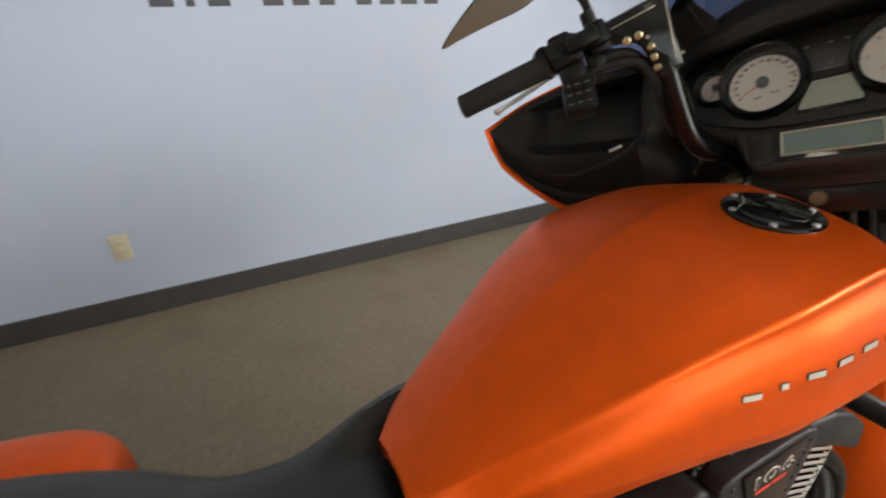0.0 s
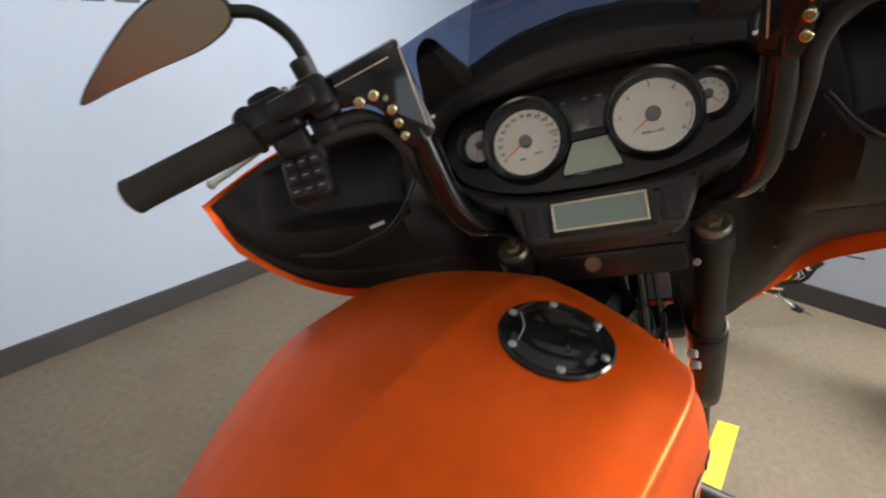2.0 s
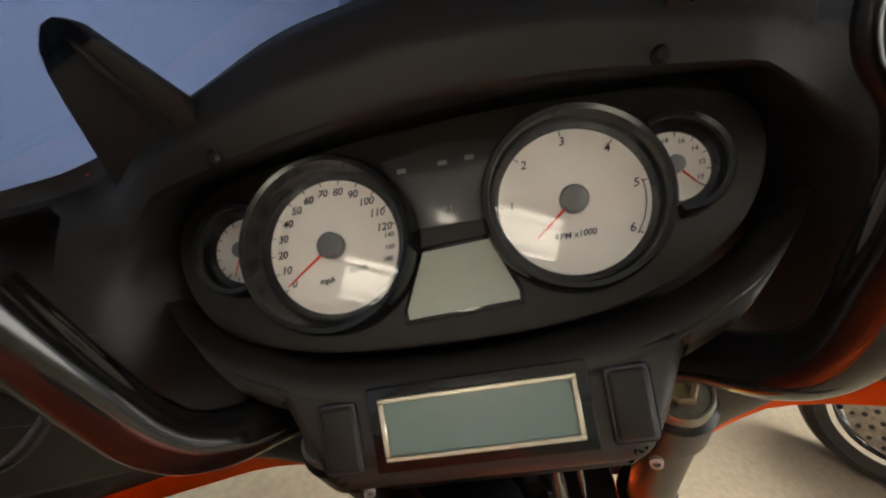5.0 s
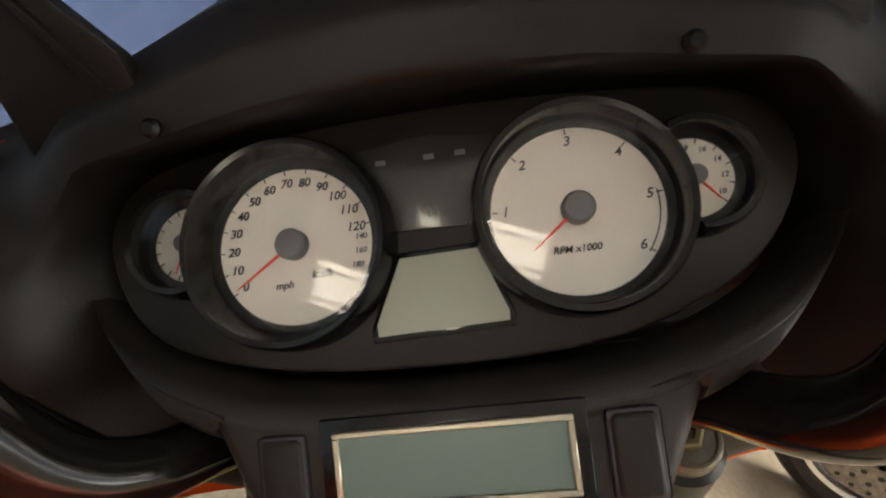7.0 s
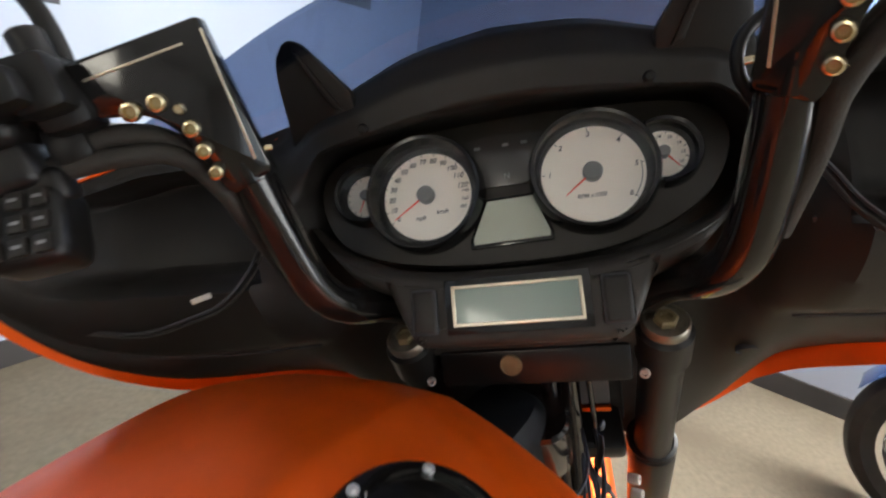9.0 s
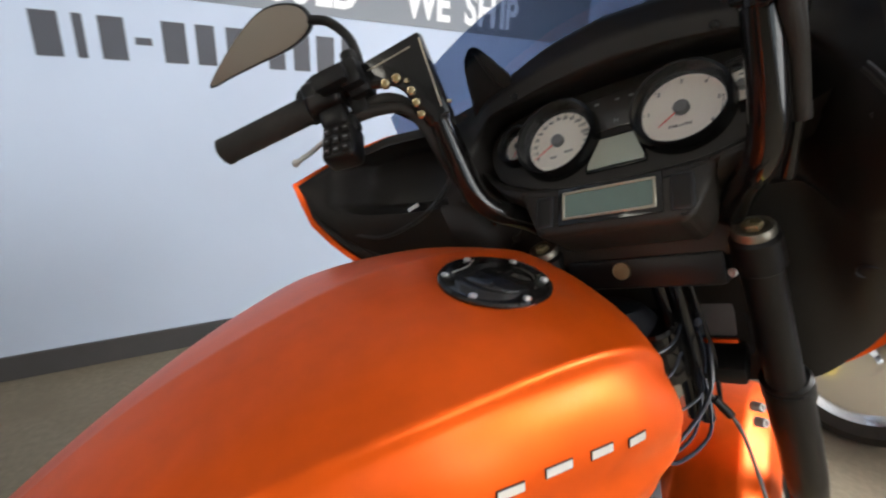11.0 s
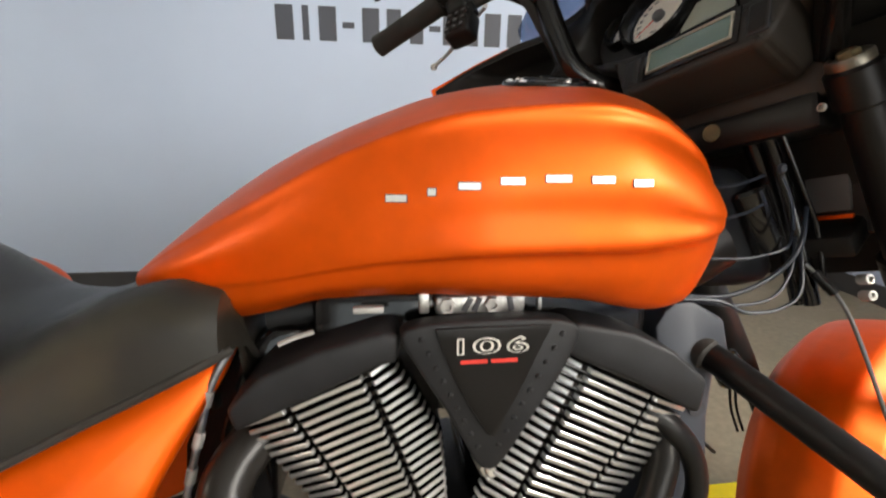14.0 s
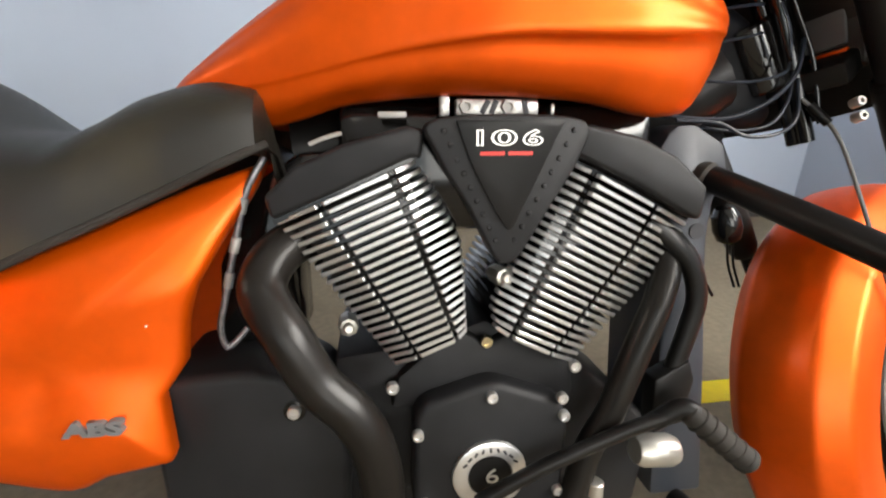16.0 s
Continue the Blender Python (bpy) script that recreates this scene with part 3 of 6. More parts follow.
def fairing_bowl(u, v):
    y = 0.508 * math.copysign(abs(2 * u - 1) ** 0.85, 2 * u - 1)
    a = abs(y)
    zb, xb, zt, xt = f_zb(a), f_xb(a), f_zt(a), f_xt(a)
    z = zb + (zt - zb) * v
    x = xb + (xt - xb) * v
    out = ease(a, (0.17, 0.26, 0.45, 0.508), (0.0, 1, 0.36, 0))
    x -= 0.085 * out * math.sin(math.pi * min(1, v * 1.05)) ** 0.8
    edge = smooth_table((0.25, 0.275, 0.43, 0.455), (0, 1, 1, 0))(a) * smooth_table((0.46, 0.51, 0.86, 0.93), (0, 1, 1, 0))(v)
    x += 0.062 * edge
    rim = ease(v, (0, 0.10, 0.14), (0, 0, 1)) * ease(a, (0.2, 0.26), (0, 1))
    x += 0.010 * (1 - rim) * ease(a, (0.2, 0.26, 0.49, 0.508), (0, 1, 1, 0)) * ease(v, (0.0, 0.02), (0, 1))
    mid = smooth_table((0.0, 0.17, 0.235, 0.5), (1, 1, 0, 0))(a)
    drop = f_zt(0) - zt
    mx, mz = float(np.interp(v, MV, MX)), float(np.interp(v, MV, MZ)) - drop * max(0, (v - 0.5) * 2)
    return Vector((x + (mx - x) * mid, y, z + (mz - z) * mid))


inner = steer_part("fairing_inner_panel", thick(sheet(fairing_in, 110, 72), 0.004), BLACK_PLASTIC, None, "matt black textured inner fairing panel")


def fairing_out(u, v):
    y = 0.508 * math.copysign(abs(2 * u - 1) ** 0.85, 2 * u - 1)
    a = abs(y)
    zb, xb, zt, xt = f_zl(a), f_xl(a), f_zt(a), f_xt(a)
    low = ease(a, (0, 0.166, 0.2, 0.2255, 0.252, 0.272, 0.312, 0.40, 0.45, 0.48, 0.508), (-0.04, -0.01, 0.001, 0.004, 0.014, 0.025, 0.026, 0.015, 0.011, 0.009, 0.005))
    zb, zt = zb - low, zt + ease(a, (0.3, 0.4), (-0.004, 0.004))
    z = zb + (zt - zb) * v
    bulge = 0.30 * max(0, 1 - (a / 0.52) ** 2) ** 0.6 * ease(a, (0.42, 0.50), (1, 0))
    x = xb + (xt - xb) * v + ease(a, (0.38, 0.46, 0.508), (0.004, 0.0, -0.005)) + bulge * math.sin(math.pi * max(0, (v - 0.11) / 0.89)) ** 0.6 + 0.014 * math.sin(math.pi * v) * ease(a, (0.40, 0.44, 0.49, 0.508), (0, 1, 1, 0))
    return Vector((x, y * (1.0 + 0.017 * ease(a, (0.38, 0.48), (0.3, 1))), z))


shell = steer_part("fairing_shell", thick(sheet(fairing_out, 70, 36), 0.003), ORANGE, None, "orange painted outer fairing shell")
for s in (-1, 1):
    a0 = [(0.955, 0.255 * s, 1.0), (0.935, 0.245 * s, 1.045), (0.915, 0.235 * s, 1.075)]
    steer_part("seam", tube(a0, 0.0015, 6), INK, inner)
    rim = [(0.905, 0.232 * s, 1.115), (0.899, 0.236 * s, 1.107), (0.884, 0.248 * s, 1.083), (0.868, 0.271 * s, 1.06), (0.871, 0.311 * s, 1.047), (0.870, 0.379 * s, 1.035), (0.850, 0.444 * s, 1.053), (0.842, 0.48 * s, 1.075)]
    steer_part("speaker_rim", tube(rim, 0.0022, 8, flat=0.6), DARK_PLASTIC, inner, "dark plastic rim of the speaker recess")
    steer_part("groove", tube([(x - 0.001, y + 0.0045 * s, z + 0.004) for x, y, z in rim], 0.0016, 6), INK, inner)
    steer_part("screw", moved(lathe([(0, 0.004), (0.003, 0.004), (0.005, 0.002), (0.005, 0)], 14), frame_at((0.925, 0.124 * s, 1.202), (-1, 0, 0.1))), SATIN_BLACK, inner, "black panel screw")
    # dark tube that paints the shade in the ledge crease
    crease = [fairing_in(0.5 + 0.5 * s * (a / 0.508) ** (1 / 0.85), 0.245) for a in (0.245, 0.27, 0.30, 0.33, 0.36, 0.39, 0.42, 0.45)]
    steer_part("lip_crease_shade", tube(crease, 0.0022, 6), INK, inner)
steer_part("hole", moved(lathe([(0, 0.0035), (0.010, 0.0035), (0.011, -0.002)], 18), frame_at(fairing_in(0.5 - 0.5 * (0.224 / 0.508) ** (1 / 0.85), 0.165), (0.66, 0, 0.75))), INK, inner, "dark drain hole")
steer_part("ledge_knob", moved(lathe([(0, 0.005), (0.004, 0.0045), (0.006, 0.002), (0.006, -0.008), (0, -0.008)], 18), frame_at(fairing_in(0.5 + 0.5 * (0.199 / 0.508) ** (1 / 0.85), 0.26), (-0.85, -0.2, 0.5))), DARK_PLASTIC, inner, "round dark rubber knob")
steer_part("label_tab", moved(box(-0.0125, -0.0025, 0, 0.0125, 0.0025, 0.0015), frame_at((0.853, 0.283, 1.074), (-1, 0.1, 0.0)) @ Matrix.Rotation(radians(13), 4, "Z")), SILVER, inner, "small pale label")


def screen(u, v):
    """A raked short screen: its top edge lies behind its base."""
    k = 2 * u - 1
    yb, yt = k * 0.40, k * 0.38
    base = Vector((0.985 + 0.06 * (1 - k * k), yb, f_zt(abs(yb)) - 0.03))
    top = Vector((0.848 + 0.64 * yt * yt, yt, 1.303 - 0.694 * yt * yt + 2.19 * yt ** 4))
    p = base.lerp(top, v)
    p.z += 0.02 * math.sin(math.pi * v) * (1 - k * k)
    return p


steer_part("windscreen", thick(sheet(screen, 44, 16), 0.004), TINT, None, "smoked translucent windscreen")
for s in (-1, 1):
    o = [(0.209, 1.195), (0.206, 1.212), (0.199, 1.250), (0.1955, 1.264), (0.190, 1.276), (0.180, 1.285), (0.171, 1.287), (0.163, 1.283), (0.131, 1.238), (0.132, 1.195)]
    lean = Matrix(((0, -0.42, 1, 0.936 + 0.42 * 1.215), (s, 0, 0, 0), (0, 1, 0, 0), (0, 0, 0, 1)))
    bracket = steer_part("screen_bracket", prism(o, 0.012, lean, 0.003), BLACK_PLASTIC, inner, "black windscreen bracket")
    steer_part("bracket_rib", moved(prism([(0.166, 1.274), (0.172, 1.280), (0.152, 1.225), (0.142, 1.222)], 0.006, bevel=0.002), lean @ Matrix.Translation((0, 0, -0.004))), BLACK_PLASTIC, bracket)


# ---- instruments ----
PITCH = radians(25)
DIAL_N = Vector((-math.cos(PITCH), 0, math.sin(PITCH)))
DIAL_UP = Vector((math.sin(PITCH), 0, math.cos(PITCH)))


def dash(y, up, out=0.0, o=(0.953, 0, 1.13), n=DIAL_N, upv=DIAL_UP):
    """A pose on the instrument plane: x to the rider's right, y up the panel, z towards the rider."""
    p = Vector(o) + Vector((0, y, 0)) + upv * up + n * out
    m = Matrix((Vector((0, -1, 0)), upv, n)).transposed().to_4x4()
    m.translation = p
    return m


plate_out = curve2([(-0.200, 0.018), (-0.175, -0.040), (-0.105, -0.068), (0, -0.0755), (0.095, -0.068), (0.165, -0.036), (0.195, 0.018), (0.17, 0.056), (0.08, 0.069), (0, 0.072), (-0.08, 0.069), (-0.17, 0.056)])
plate = steer_part("instrument_panel", prism(plate_out, 0.014, dash(0, 0, -0.018), 0.003), DARK_PLASTIC, None, "dark grey instrument panel holding four dials")
BOLT_GREY = material("dull_zinc_bolt", (0.36, 0.35, 0.33), 0.5, 0.3)
BEZEL = material("black_bezel", (0.008, 0.008, 0.008), 0.16, 0, 0, spec=0.32)
PALE_GOLD = material("pale_gold_trim_and_highlight", (0.50, 0.46, 0.36), 0.3, 0.8)
GREY_INK = material("grey_ink", (0.16, 0.16, 0.17), 0.6)
HUB = material("grey_hub", (0.13, 0.13, 0.13), 0.5)


def clipped(bm, cut):
    """Cuts away the side of a small gauge that lies under its large neighbour."""
    if cut:
        n = Vector((cut[0], cut[1], 0)).normalized()
        bmesh.ops.bisect_plane(bm, geom=bm.verts[:] + bm.edges[:] + bm.faces[:], plane_co=Vector((cut[0], cut[1], 0)) - n * 0.0535, plane_no=n, clear_outer=True)
    return bm


def dial(name, y, up, r_face, r_out, deep, rim, label, cut=None):
    """A dial in a deep black bezel. Returns the dial and the pose of its face."""
    m = dash(y, up, deep)
    h = rim - deep
    g = steer_part(name, moved(clipped(lathe([(r_out + 0.002, -0.012 - deep), (r_out, h - 0.004), (r_out - 0.002, h), (r_out - 0.005, h - 0.001), (r_out - 0.0055, h - 0.006), (r_face + 0.004, 0.006), (r_face + 0.003, 0.002), (r_face - 0.001, 0.001), (r_face - 0.002, -0.003)], 64), cut), m), BEZEL, plate, label)
    steer_part("dial_face", moved(clipped(lathe([(0, 0.0), (r_face, 0.0), (r_face, -0.002), (0, -0.002)], 64), cut), m), DIAL, plate, "white dial face")
    return g, m


def pointer(m, angle, length, w, hub):
    c, s = math.cos(angle), math.sin(angle)
    t = Matrix(((c, -s, 0, 0), (s, c, 0, 0), (0, 0, 1, 0.004), (0, 0, 0, 1)))
    steer_part("needle", prism([(0, -w), (length * 0.95, -w * 0.35), (length, 0), (length * 0.95, w * 0.35), (0, w)], 0.0012, m @ t, 0.0003, 1), RED, plate, "red needle")
    steer_part("needle_hub", moved(lathe([(0, 0.009), (hub * 0.85, 0.009), (hub, 0.0075), (hub, 0.001)], 32), m), HUB, plate, "grey needle hub")


def ticks(m, angles, r0, r1, w):
    for a in angles:
        t = m @ Matrix.Rotation(a, 4, "Z")
        steer_part("tick", moved(box(r0, -w, 0.0002, r1, w, 0.0007), t), INK, plate)


def figures(m, items, r, size):
    for text, a in items:
        lettering(text, size, TURN @ m @ Matrix.Translation((r * math.cos(a), r * math.sin(a), 0.0005)), 0.0002, INK, plate, "figure", shear=0.22, bold=size * 0.010)


_, ms = dial("speedometer", 0.082, 0.0, 0.0465, 0.0585, -0.002, 0.019, "speedometer in a black bezel")
speed = lambda v: radians(214 - 1.7 * v)  # noqa: E731
figures(ms, [(str(v), speed(v)) for v in range(0, 130, 10)], 0.0370, 0.0072)
figures(ms, [(t, radians(a)) for t, a in (("140", 1), ("160", -11), ("180", -23))], 0.039, 0.0046)
figures(ms, [("mph", radians(252)), ("km/h", radians(310))], 0.0235, 0.0060)
ticks(ms, [speed(v) for v in range(0, 130, 10)], 0.0425, 0.0455, 0.0003)
pointer(ms, speed(0), 0.041, 0.0011, 0.0088)
_, mt = dial("tachometer", -0.077, 0.0, 0.0475, 0.0565, -0.002, 0.019, "tachometer in a black bezel")
revs = lambda k: radians(218 - 42.5 * k)  # noqa: E731
figures(mt, [(str(k), revs(k)) for k in range(1, 7)], 0.0385, 0.0075)
figures(mt, [("RPM x1000", radians(262))], 0.0215, 0.0055)
ticks(mt, [revs(k) for k in range(1, 7)], 0.0425, 0.0455, 0.0003)
ticks(mt, [revs(5 + 0.1 * k) for k in range(11)], 0.0425, 0.0432, 0.0014)
pointer(mt, revs(0), 0.033, 0.0011, 0.0088)
_, mf = dial("fuel_gauge", 0.147, 0.009, 0.0235, 0.0320, -0.0034, 0.012, "small gauge in a black bezel", (0.065, -0.009))
ticks(mf, [radians(a) for a in range(110, 251, 20)], 0.019, 0.022, 0.0003)
pointer(mf, radians(250), 0.019, 0.0008, 0.0055)
_, mv = dial("volt_gauge", -0.1385, 0.0095, 0.0230, 0.0315, -0.0034, 0.012, "small gauge in a black bezel", (-0.0615, -0.0095))
ticks(mv, [radians(a) for a in (75, 45, 15, -15, -45)], 0.019, 0.023, 0.0003)
figures(mv, [(t, radians(a)) for t, a in (("18", 95), ("16", 62), ("14", 30), ("12", -2), ("10", -35))], 0.0165, 0.0042)
pointer(mv, radians(-52), 0.019, 0.0008, 0.0055)
for y, up, r, out, cut in ((0.082, 0.0, 0.0510, 0.008, None), (-0.077, 0.0, 0.0500, 0.008, None), (0.147, 0.009, 0.026, 0.005, (0.065, -0.009)), (-0.1385, 0.0095, 0.0255, 0.005, (-0.0615, -0.0095))):
    g = steer_part("dial_glass", moved(clipped(lathe([(r * q, out - 0.001 + 0.02 * r * (1 - q * q)) for q in (0, 0.25, 0.5, 0.75, 1)], 64), cut), dash(y, up) @ Matrix.Rotation(radians(7.5 if y > 0 else 9.6), 4, "X") @ Matrix.Rotation(radians(4.0 if y > 0 else -3.5), 4, "Y")), LENS, plate, "clear dial glass")
    g.visible_shadow = False

SMOKE = material("smoked_lamp_window", (0.040, 0.038, 0.036), 0.25, 0, 0.5, 0.1, 20)
steer_part("warning_lamp_window", prism([(-0.022, 0.0), (0.018, -0.001), (0.038, 0.050), (0.0, 0.055), (-0.043, 0.050)], 0.003, dash(0, 0, -0.004), 0.001), SMOKE, plate, "smoked warning lamp window")
lettering("N", 0.008, TURN @ dash(0, 0) @ Matrix.Translation((-0.001, 0.009, -0.0008)), 0.0002, GREY_INK, plate, "figure")
for x in (-0.028, 0.0, 0.018):
    steer_part("warning_lamp", moved(box(-0.003, -0.0015, 0, 0.003, 0.0015, 0.0006), dash(-x, 0.041, -0.001)), GREY_INK, plate)
lcd_o = [(-0.040, -0.060), (0.037, -0.058), (0.0375, -0.050), (0.024, -0.011), (-0.024, -0.012), (-0.0405, -0.052)]
steer_part("display_bezel", prism(lcd_o, 0.005, dash(0, 0, -0.005), 0.001), GLOSS_BLACK, plate)
steer_part("display", prism([(-0.0365, -0.0565), (0.034, -0.0545), (0.0345, -0.0495), (0.0215, -0.0145), (-0.0215, -0.0155), (-0.037, -0.0505)], 0.001, dash(0, 0, 0.0005)), LCD, plate, "unlit grey-green liquid crystal display")

# radio pod
RP = radians(20)
RN, RU = Vector((-math.cos(RP), 0, math.sin(RP))), Vector((math.sin(RP), 0, math.cos(RP)))


def radio(y, up, out=0.0):
    return dash(y, up, out, (0.88, 0, 1.037), RN, RU)


pod_o = curve2([(-0.121, 0.034), (-0.113, 0.012), (-0.102, -0.014), (-0.094, -0.030), (-0.084, -0.036)], 3, closed=False) + curve2([(0.080, -0.036), (0.090, -0.030), (0.100, -0.014), (0.111, 0.012), (0.121, 0.034)], 3, closed=False) + curve2([(0.095, 0.031), (0.055, 0.0275), (0, 0.0255), (-0.055, 0.0265), (-0.095, 0.030)], 3, closed=False)
pod = steer_part("radio_pod", prism(pod_o, 0.09, radio(0, 0, -0.0925), 0.008, 3), DARK_PLASTIC, None, "dark grey radio housing")
steer_part("pod_skirt", box(0.962, -0.115, 0.950, 0.99, 0.115, 1.03, 0.006), DARK_PLASTIC, pod)
lip_y = smooth_table((0, 0.045, 0.07, 0.10, 0.135, 0.168, 0.195, 0.222), (-0.0872, -0.0860, -0.0845, -0.0805, -0.0690, -0.0540, -0.0350, -0.0080))
lip_out = smooth_table((0, 0.10, 0.15, 0.195, 0.222), (0.022, 0.022, 0.018, 0.004, -0.012))
arm = smooth_table((0, 0.105, 0.125, 0.19, 0.222), (0, 0, 1, 1, 0.7))
LIP = ((0.006, -0.045), (0.004, -0.010), (0.001, -0.003), (-0.001, 0.0), (-0.005, 0.003), (-0.0095, 0.0048), (-0.0115, 0.0044), (-0.0135, 0.0052), (-0.020, 0.0055), (-0.026, 0.002), (-0.029, -0.006), (-0.029, -0.020), (-0.026, -0.045))


def dash_lip(u, v):
    """A rolled lip below the dials; past the radio it runs up and out as an arm on each side."""
    x = 0.222 * (2 * u - 1)
    a = abs(x)
    up, out = LIP[round(v * (len(LIP) - 1))]
    deep = 0.055 * (1 - arm(a)) * min(1, max(0, (-0.0135 - up) / 0.006))
    slope = (lip_y(min(a + 0.004, 0.222)) - lip_y(max(a - 0.004, 0))) / (min(a + 0.004, 0.222) - max(a - 0.004, 0))
    n = math.hypot(1, slope)
    return dash(-(x - math.copysign(up * slope / n, x)), lip_y(a) + up / n, lip_out(a) + out - deep).translation


steer_part("dash_lip", sheet(dash_lip, 72, len(LIP) - 1), DARK_PLASTIC, pod, "dark plastic lip curving below the dials")
rim = []
for x0, y0, x1, y1 in ((-0.0555, 0.0150, 0.0555, 0.0178), (-0.0555, -0.0178, 0.0555, -0.0150), (-0.0555, -0.0150, -0.0525, 0.0150), (0.0525, -0.0150, 0.0555, 0.0150)):
    rim.append(box(x0, y0, -0.001, x1, y1, 0.003, 0.0006, 1))
steer_part("radio_bezel", moved(merged(*rim), radio(0, 0)), PALE_GOLD, pod, "thin pale gold bezel round the radio display")
steer_part("radio_surround", moved(box(-0.062, -0.0245, -0.003, 0.062, 0.0235, 0.0005, 0.001), radio(0, 0)), GLOSS_BLACK, pod)
steer_part("radio_screen", moved(box(-0.0525, -0.0150, 0, 0.0525, 0.0150, 0.0012), radio(0, 0)), RADIO_LCD, pod, "unlit green-grey radio display")
for s in (-1, 1):
    steer_part("button", moved(box(-0.0105, -0.021, -0.004, 0.0105, 0.017, 0.0015, 0.003, 3), radio(0.0815 * s, -0.001)), BLACK_PLASTIC, pod, "tall black rocker button")
    steer_part("button_gap", moved(box(-0.0122, -0.0228, -0.004, 0.0122, 0.0188, 0.0003, 0.003, 2), radio(0.0815 * s, -0.001)), INK, pod)

# ---- fork and clamps ----
HOSE = material("glossy_black_hose", (0.006, 0.006, 0.007), 0.12, 0, 0.0, 0.2, 12, spec=0.6)
LOCK_METAL = material("dull_brass_lock", (0.17, 0.135, 0.07), 0.5, 0.4, 0, 0.2, 60)
top_clamp = steer_part("top_clamp", merged(box(0.957, -0.10, 0.915, 1.02, 0.10, 0.957, 0.006), *(rod(Vector((0.956, 0.131 * s, 0.975)) + DOWN * 0.050, Vector((0.956, 0.131 * s, 0.975)) + DOWN * 0.002, 0.0265, n=32) for s in (-1, 1))), SATIN_BLACK, None, "black upper fork clamp")
steer_part("ignition_lock", moved(lathe([(0, 0.002), (0.0095, 0.002), (0.0102, 0.003), (0.0112, 0.003), (0.0118, 0.002), (0.0118, -0.004)], 24), frame_at((0.9575, 0.022, 0.940), (-1, 0, 0.05))), LOCK_METAL, top_clamp, "worn round ignition lock")
DARK_CAP = material("dull_worn_cap", (0.20, 0.185, 0.15), 0.38, 0.75, 0, 0.25, 80)
for s in (-1, 1):
    top = Vector((0.956, 0.131 * s, 0.975))
    leg = steer_part("fork_leg", rod(top, top + DOWN * 0.25, 0.0224, 0.0224, 28), SATIN_BLACK, None, "black fork tube")
    steer_part("fork_shroud", moved(lathe([(0.0224, 0), (0.0278, 0.003), (0.0290, 0.012), (0.0290, 0.10), (0.0285, 0.20), (0.0262, 0.245), (0.020, 0.262), (0.018, 0.264)], 28), frame_at(top + DOWN * 0.25, DOWN)), SATIN_BLACK, leg, "black lower fork sleeve with a rounded end")
    steer_part("slider", rod(top + DOWN * 0.49, top + DOWN * 0.76, 0.0105, 0.0105, 20), SATIN_BLACK, leg)
    cap_ring = steer_part("fork_cap", moved(lathe([(0.0222, -0.002), (0.0222, 0.006), (0.0206, 0.0085), (0.0188, 0.0085), (0.0180, 0.0060), (0.0, 0.0060)], 32), frame_at(top, AXIS)), DARK_CAP, leg, "worn chrome fork cap")
    steer_part("cap_bolt", moved(lathe([(0.0112, 0.0055), (0.0112, 0.012), (0.0096, 0.0135), (0.0060, 0.0135), (0.0055, 0.0100), (0, 0.0100)], 6), frame_at(top, AXIS)), LOCK_METAL, cap_ring, "dull gold hexagon fork bolt")
    steer_part("clamp_bolt", moved(lathe([(0, 0.0010), (0.0022, 0.0010), (0.0025, 0.0036), (0.0044, 0.0036), (0.0048, 0.003), (0.0048, 0)], 18), frame_at((0.944, 0.108 * s, 0.932), (-1, 0.35 * -s, 0.1))), BOLT_GREY, top_clamp, "bright clamp bolt")
low_clamp = steer_part("lower_clamp", merged(moved(box(-0.030, -0.095, -0.016, 0.034, 0.095, 0.016, 0.008), Matrix.Translation((1.060, 0, 0.788)) @ Matrix.Rotation(-RAKE, 4, "Y")), rod(Vector((0.965, -0.131, 0.972)) + DOWN * 0.235, Vector((0.965, -0.131, 0.972)) + DOWN * 0.275, 0.0315), rod(Vector((0.965, 0.131, 0.972)) + DOWN * 0.235, Vector((0.965, 0.131, 0.972)) + DOWN * 0.275, 0.0315)), SATIN_BLACK, None, "black lower fork clamp")
for p in ((1.039, -0.100, 0.735), (1.036, -0.102, 0.7155)):
    steer_part("clamp_bolt", moved(lathe([(0, 0.004), (0.0028, 0.004), (0.0034, 0.0075), (0.0058, 0.0075), (0.0066, 0.006), (0.0066, -0.006)], 18), frame_at(p, (-0.5, -1, 0.1))), BOLT_GREY, low_clamp, "pale clamp bolt")
part("brake_line", tube([(1.045, -0.045, 0.765), (1.066, -0.064, 0.738), (1.082, -0.078, 0.708), (1.105, -0.088, 0.655), (1.135, -0.10, 0.58), (1.18, -0.12, 0.46), (1.20, -0.12, 0.36)], 0.0027, 10), HUB, low_clamp, "thin grey brake line")
part("line_fitting", rod((1.052, -0.052, 0.756), (1.070, -0.068, 0.731), 0.0062), SATIN_BLACK, low_clamp)
steer_part("steering_stem", rod(HEAD + DOWN * 0.12, HEAD + DOWN * 0.215, 0.032), GLOSS_BLACK, low_clamp)
steer_part("headlight_bracket", merged(box(1.075, -0.10, 0.79, 1.10, 0.06, 0.93, 0.006)), SATIN_BLACK, top_clamp)
steer_part("headlight_back", box(1.068, -0.083, 0.822, 1.078, -0.035, 0.870, 0.003), HUB, top_clamp, "dull metal back of the headlight")
steer_part("reflector", box(1.069, -0.084, 0.800, 1.079, -0.040, 0.817, 0.002), ORANGE, top_clamp, "small orange reflector")
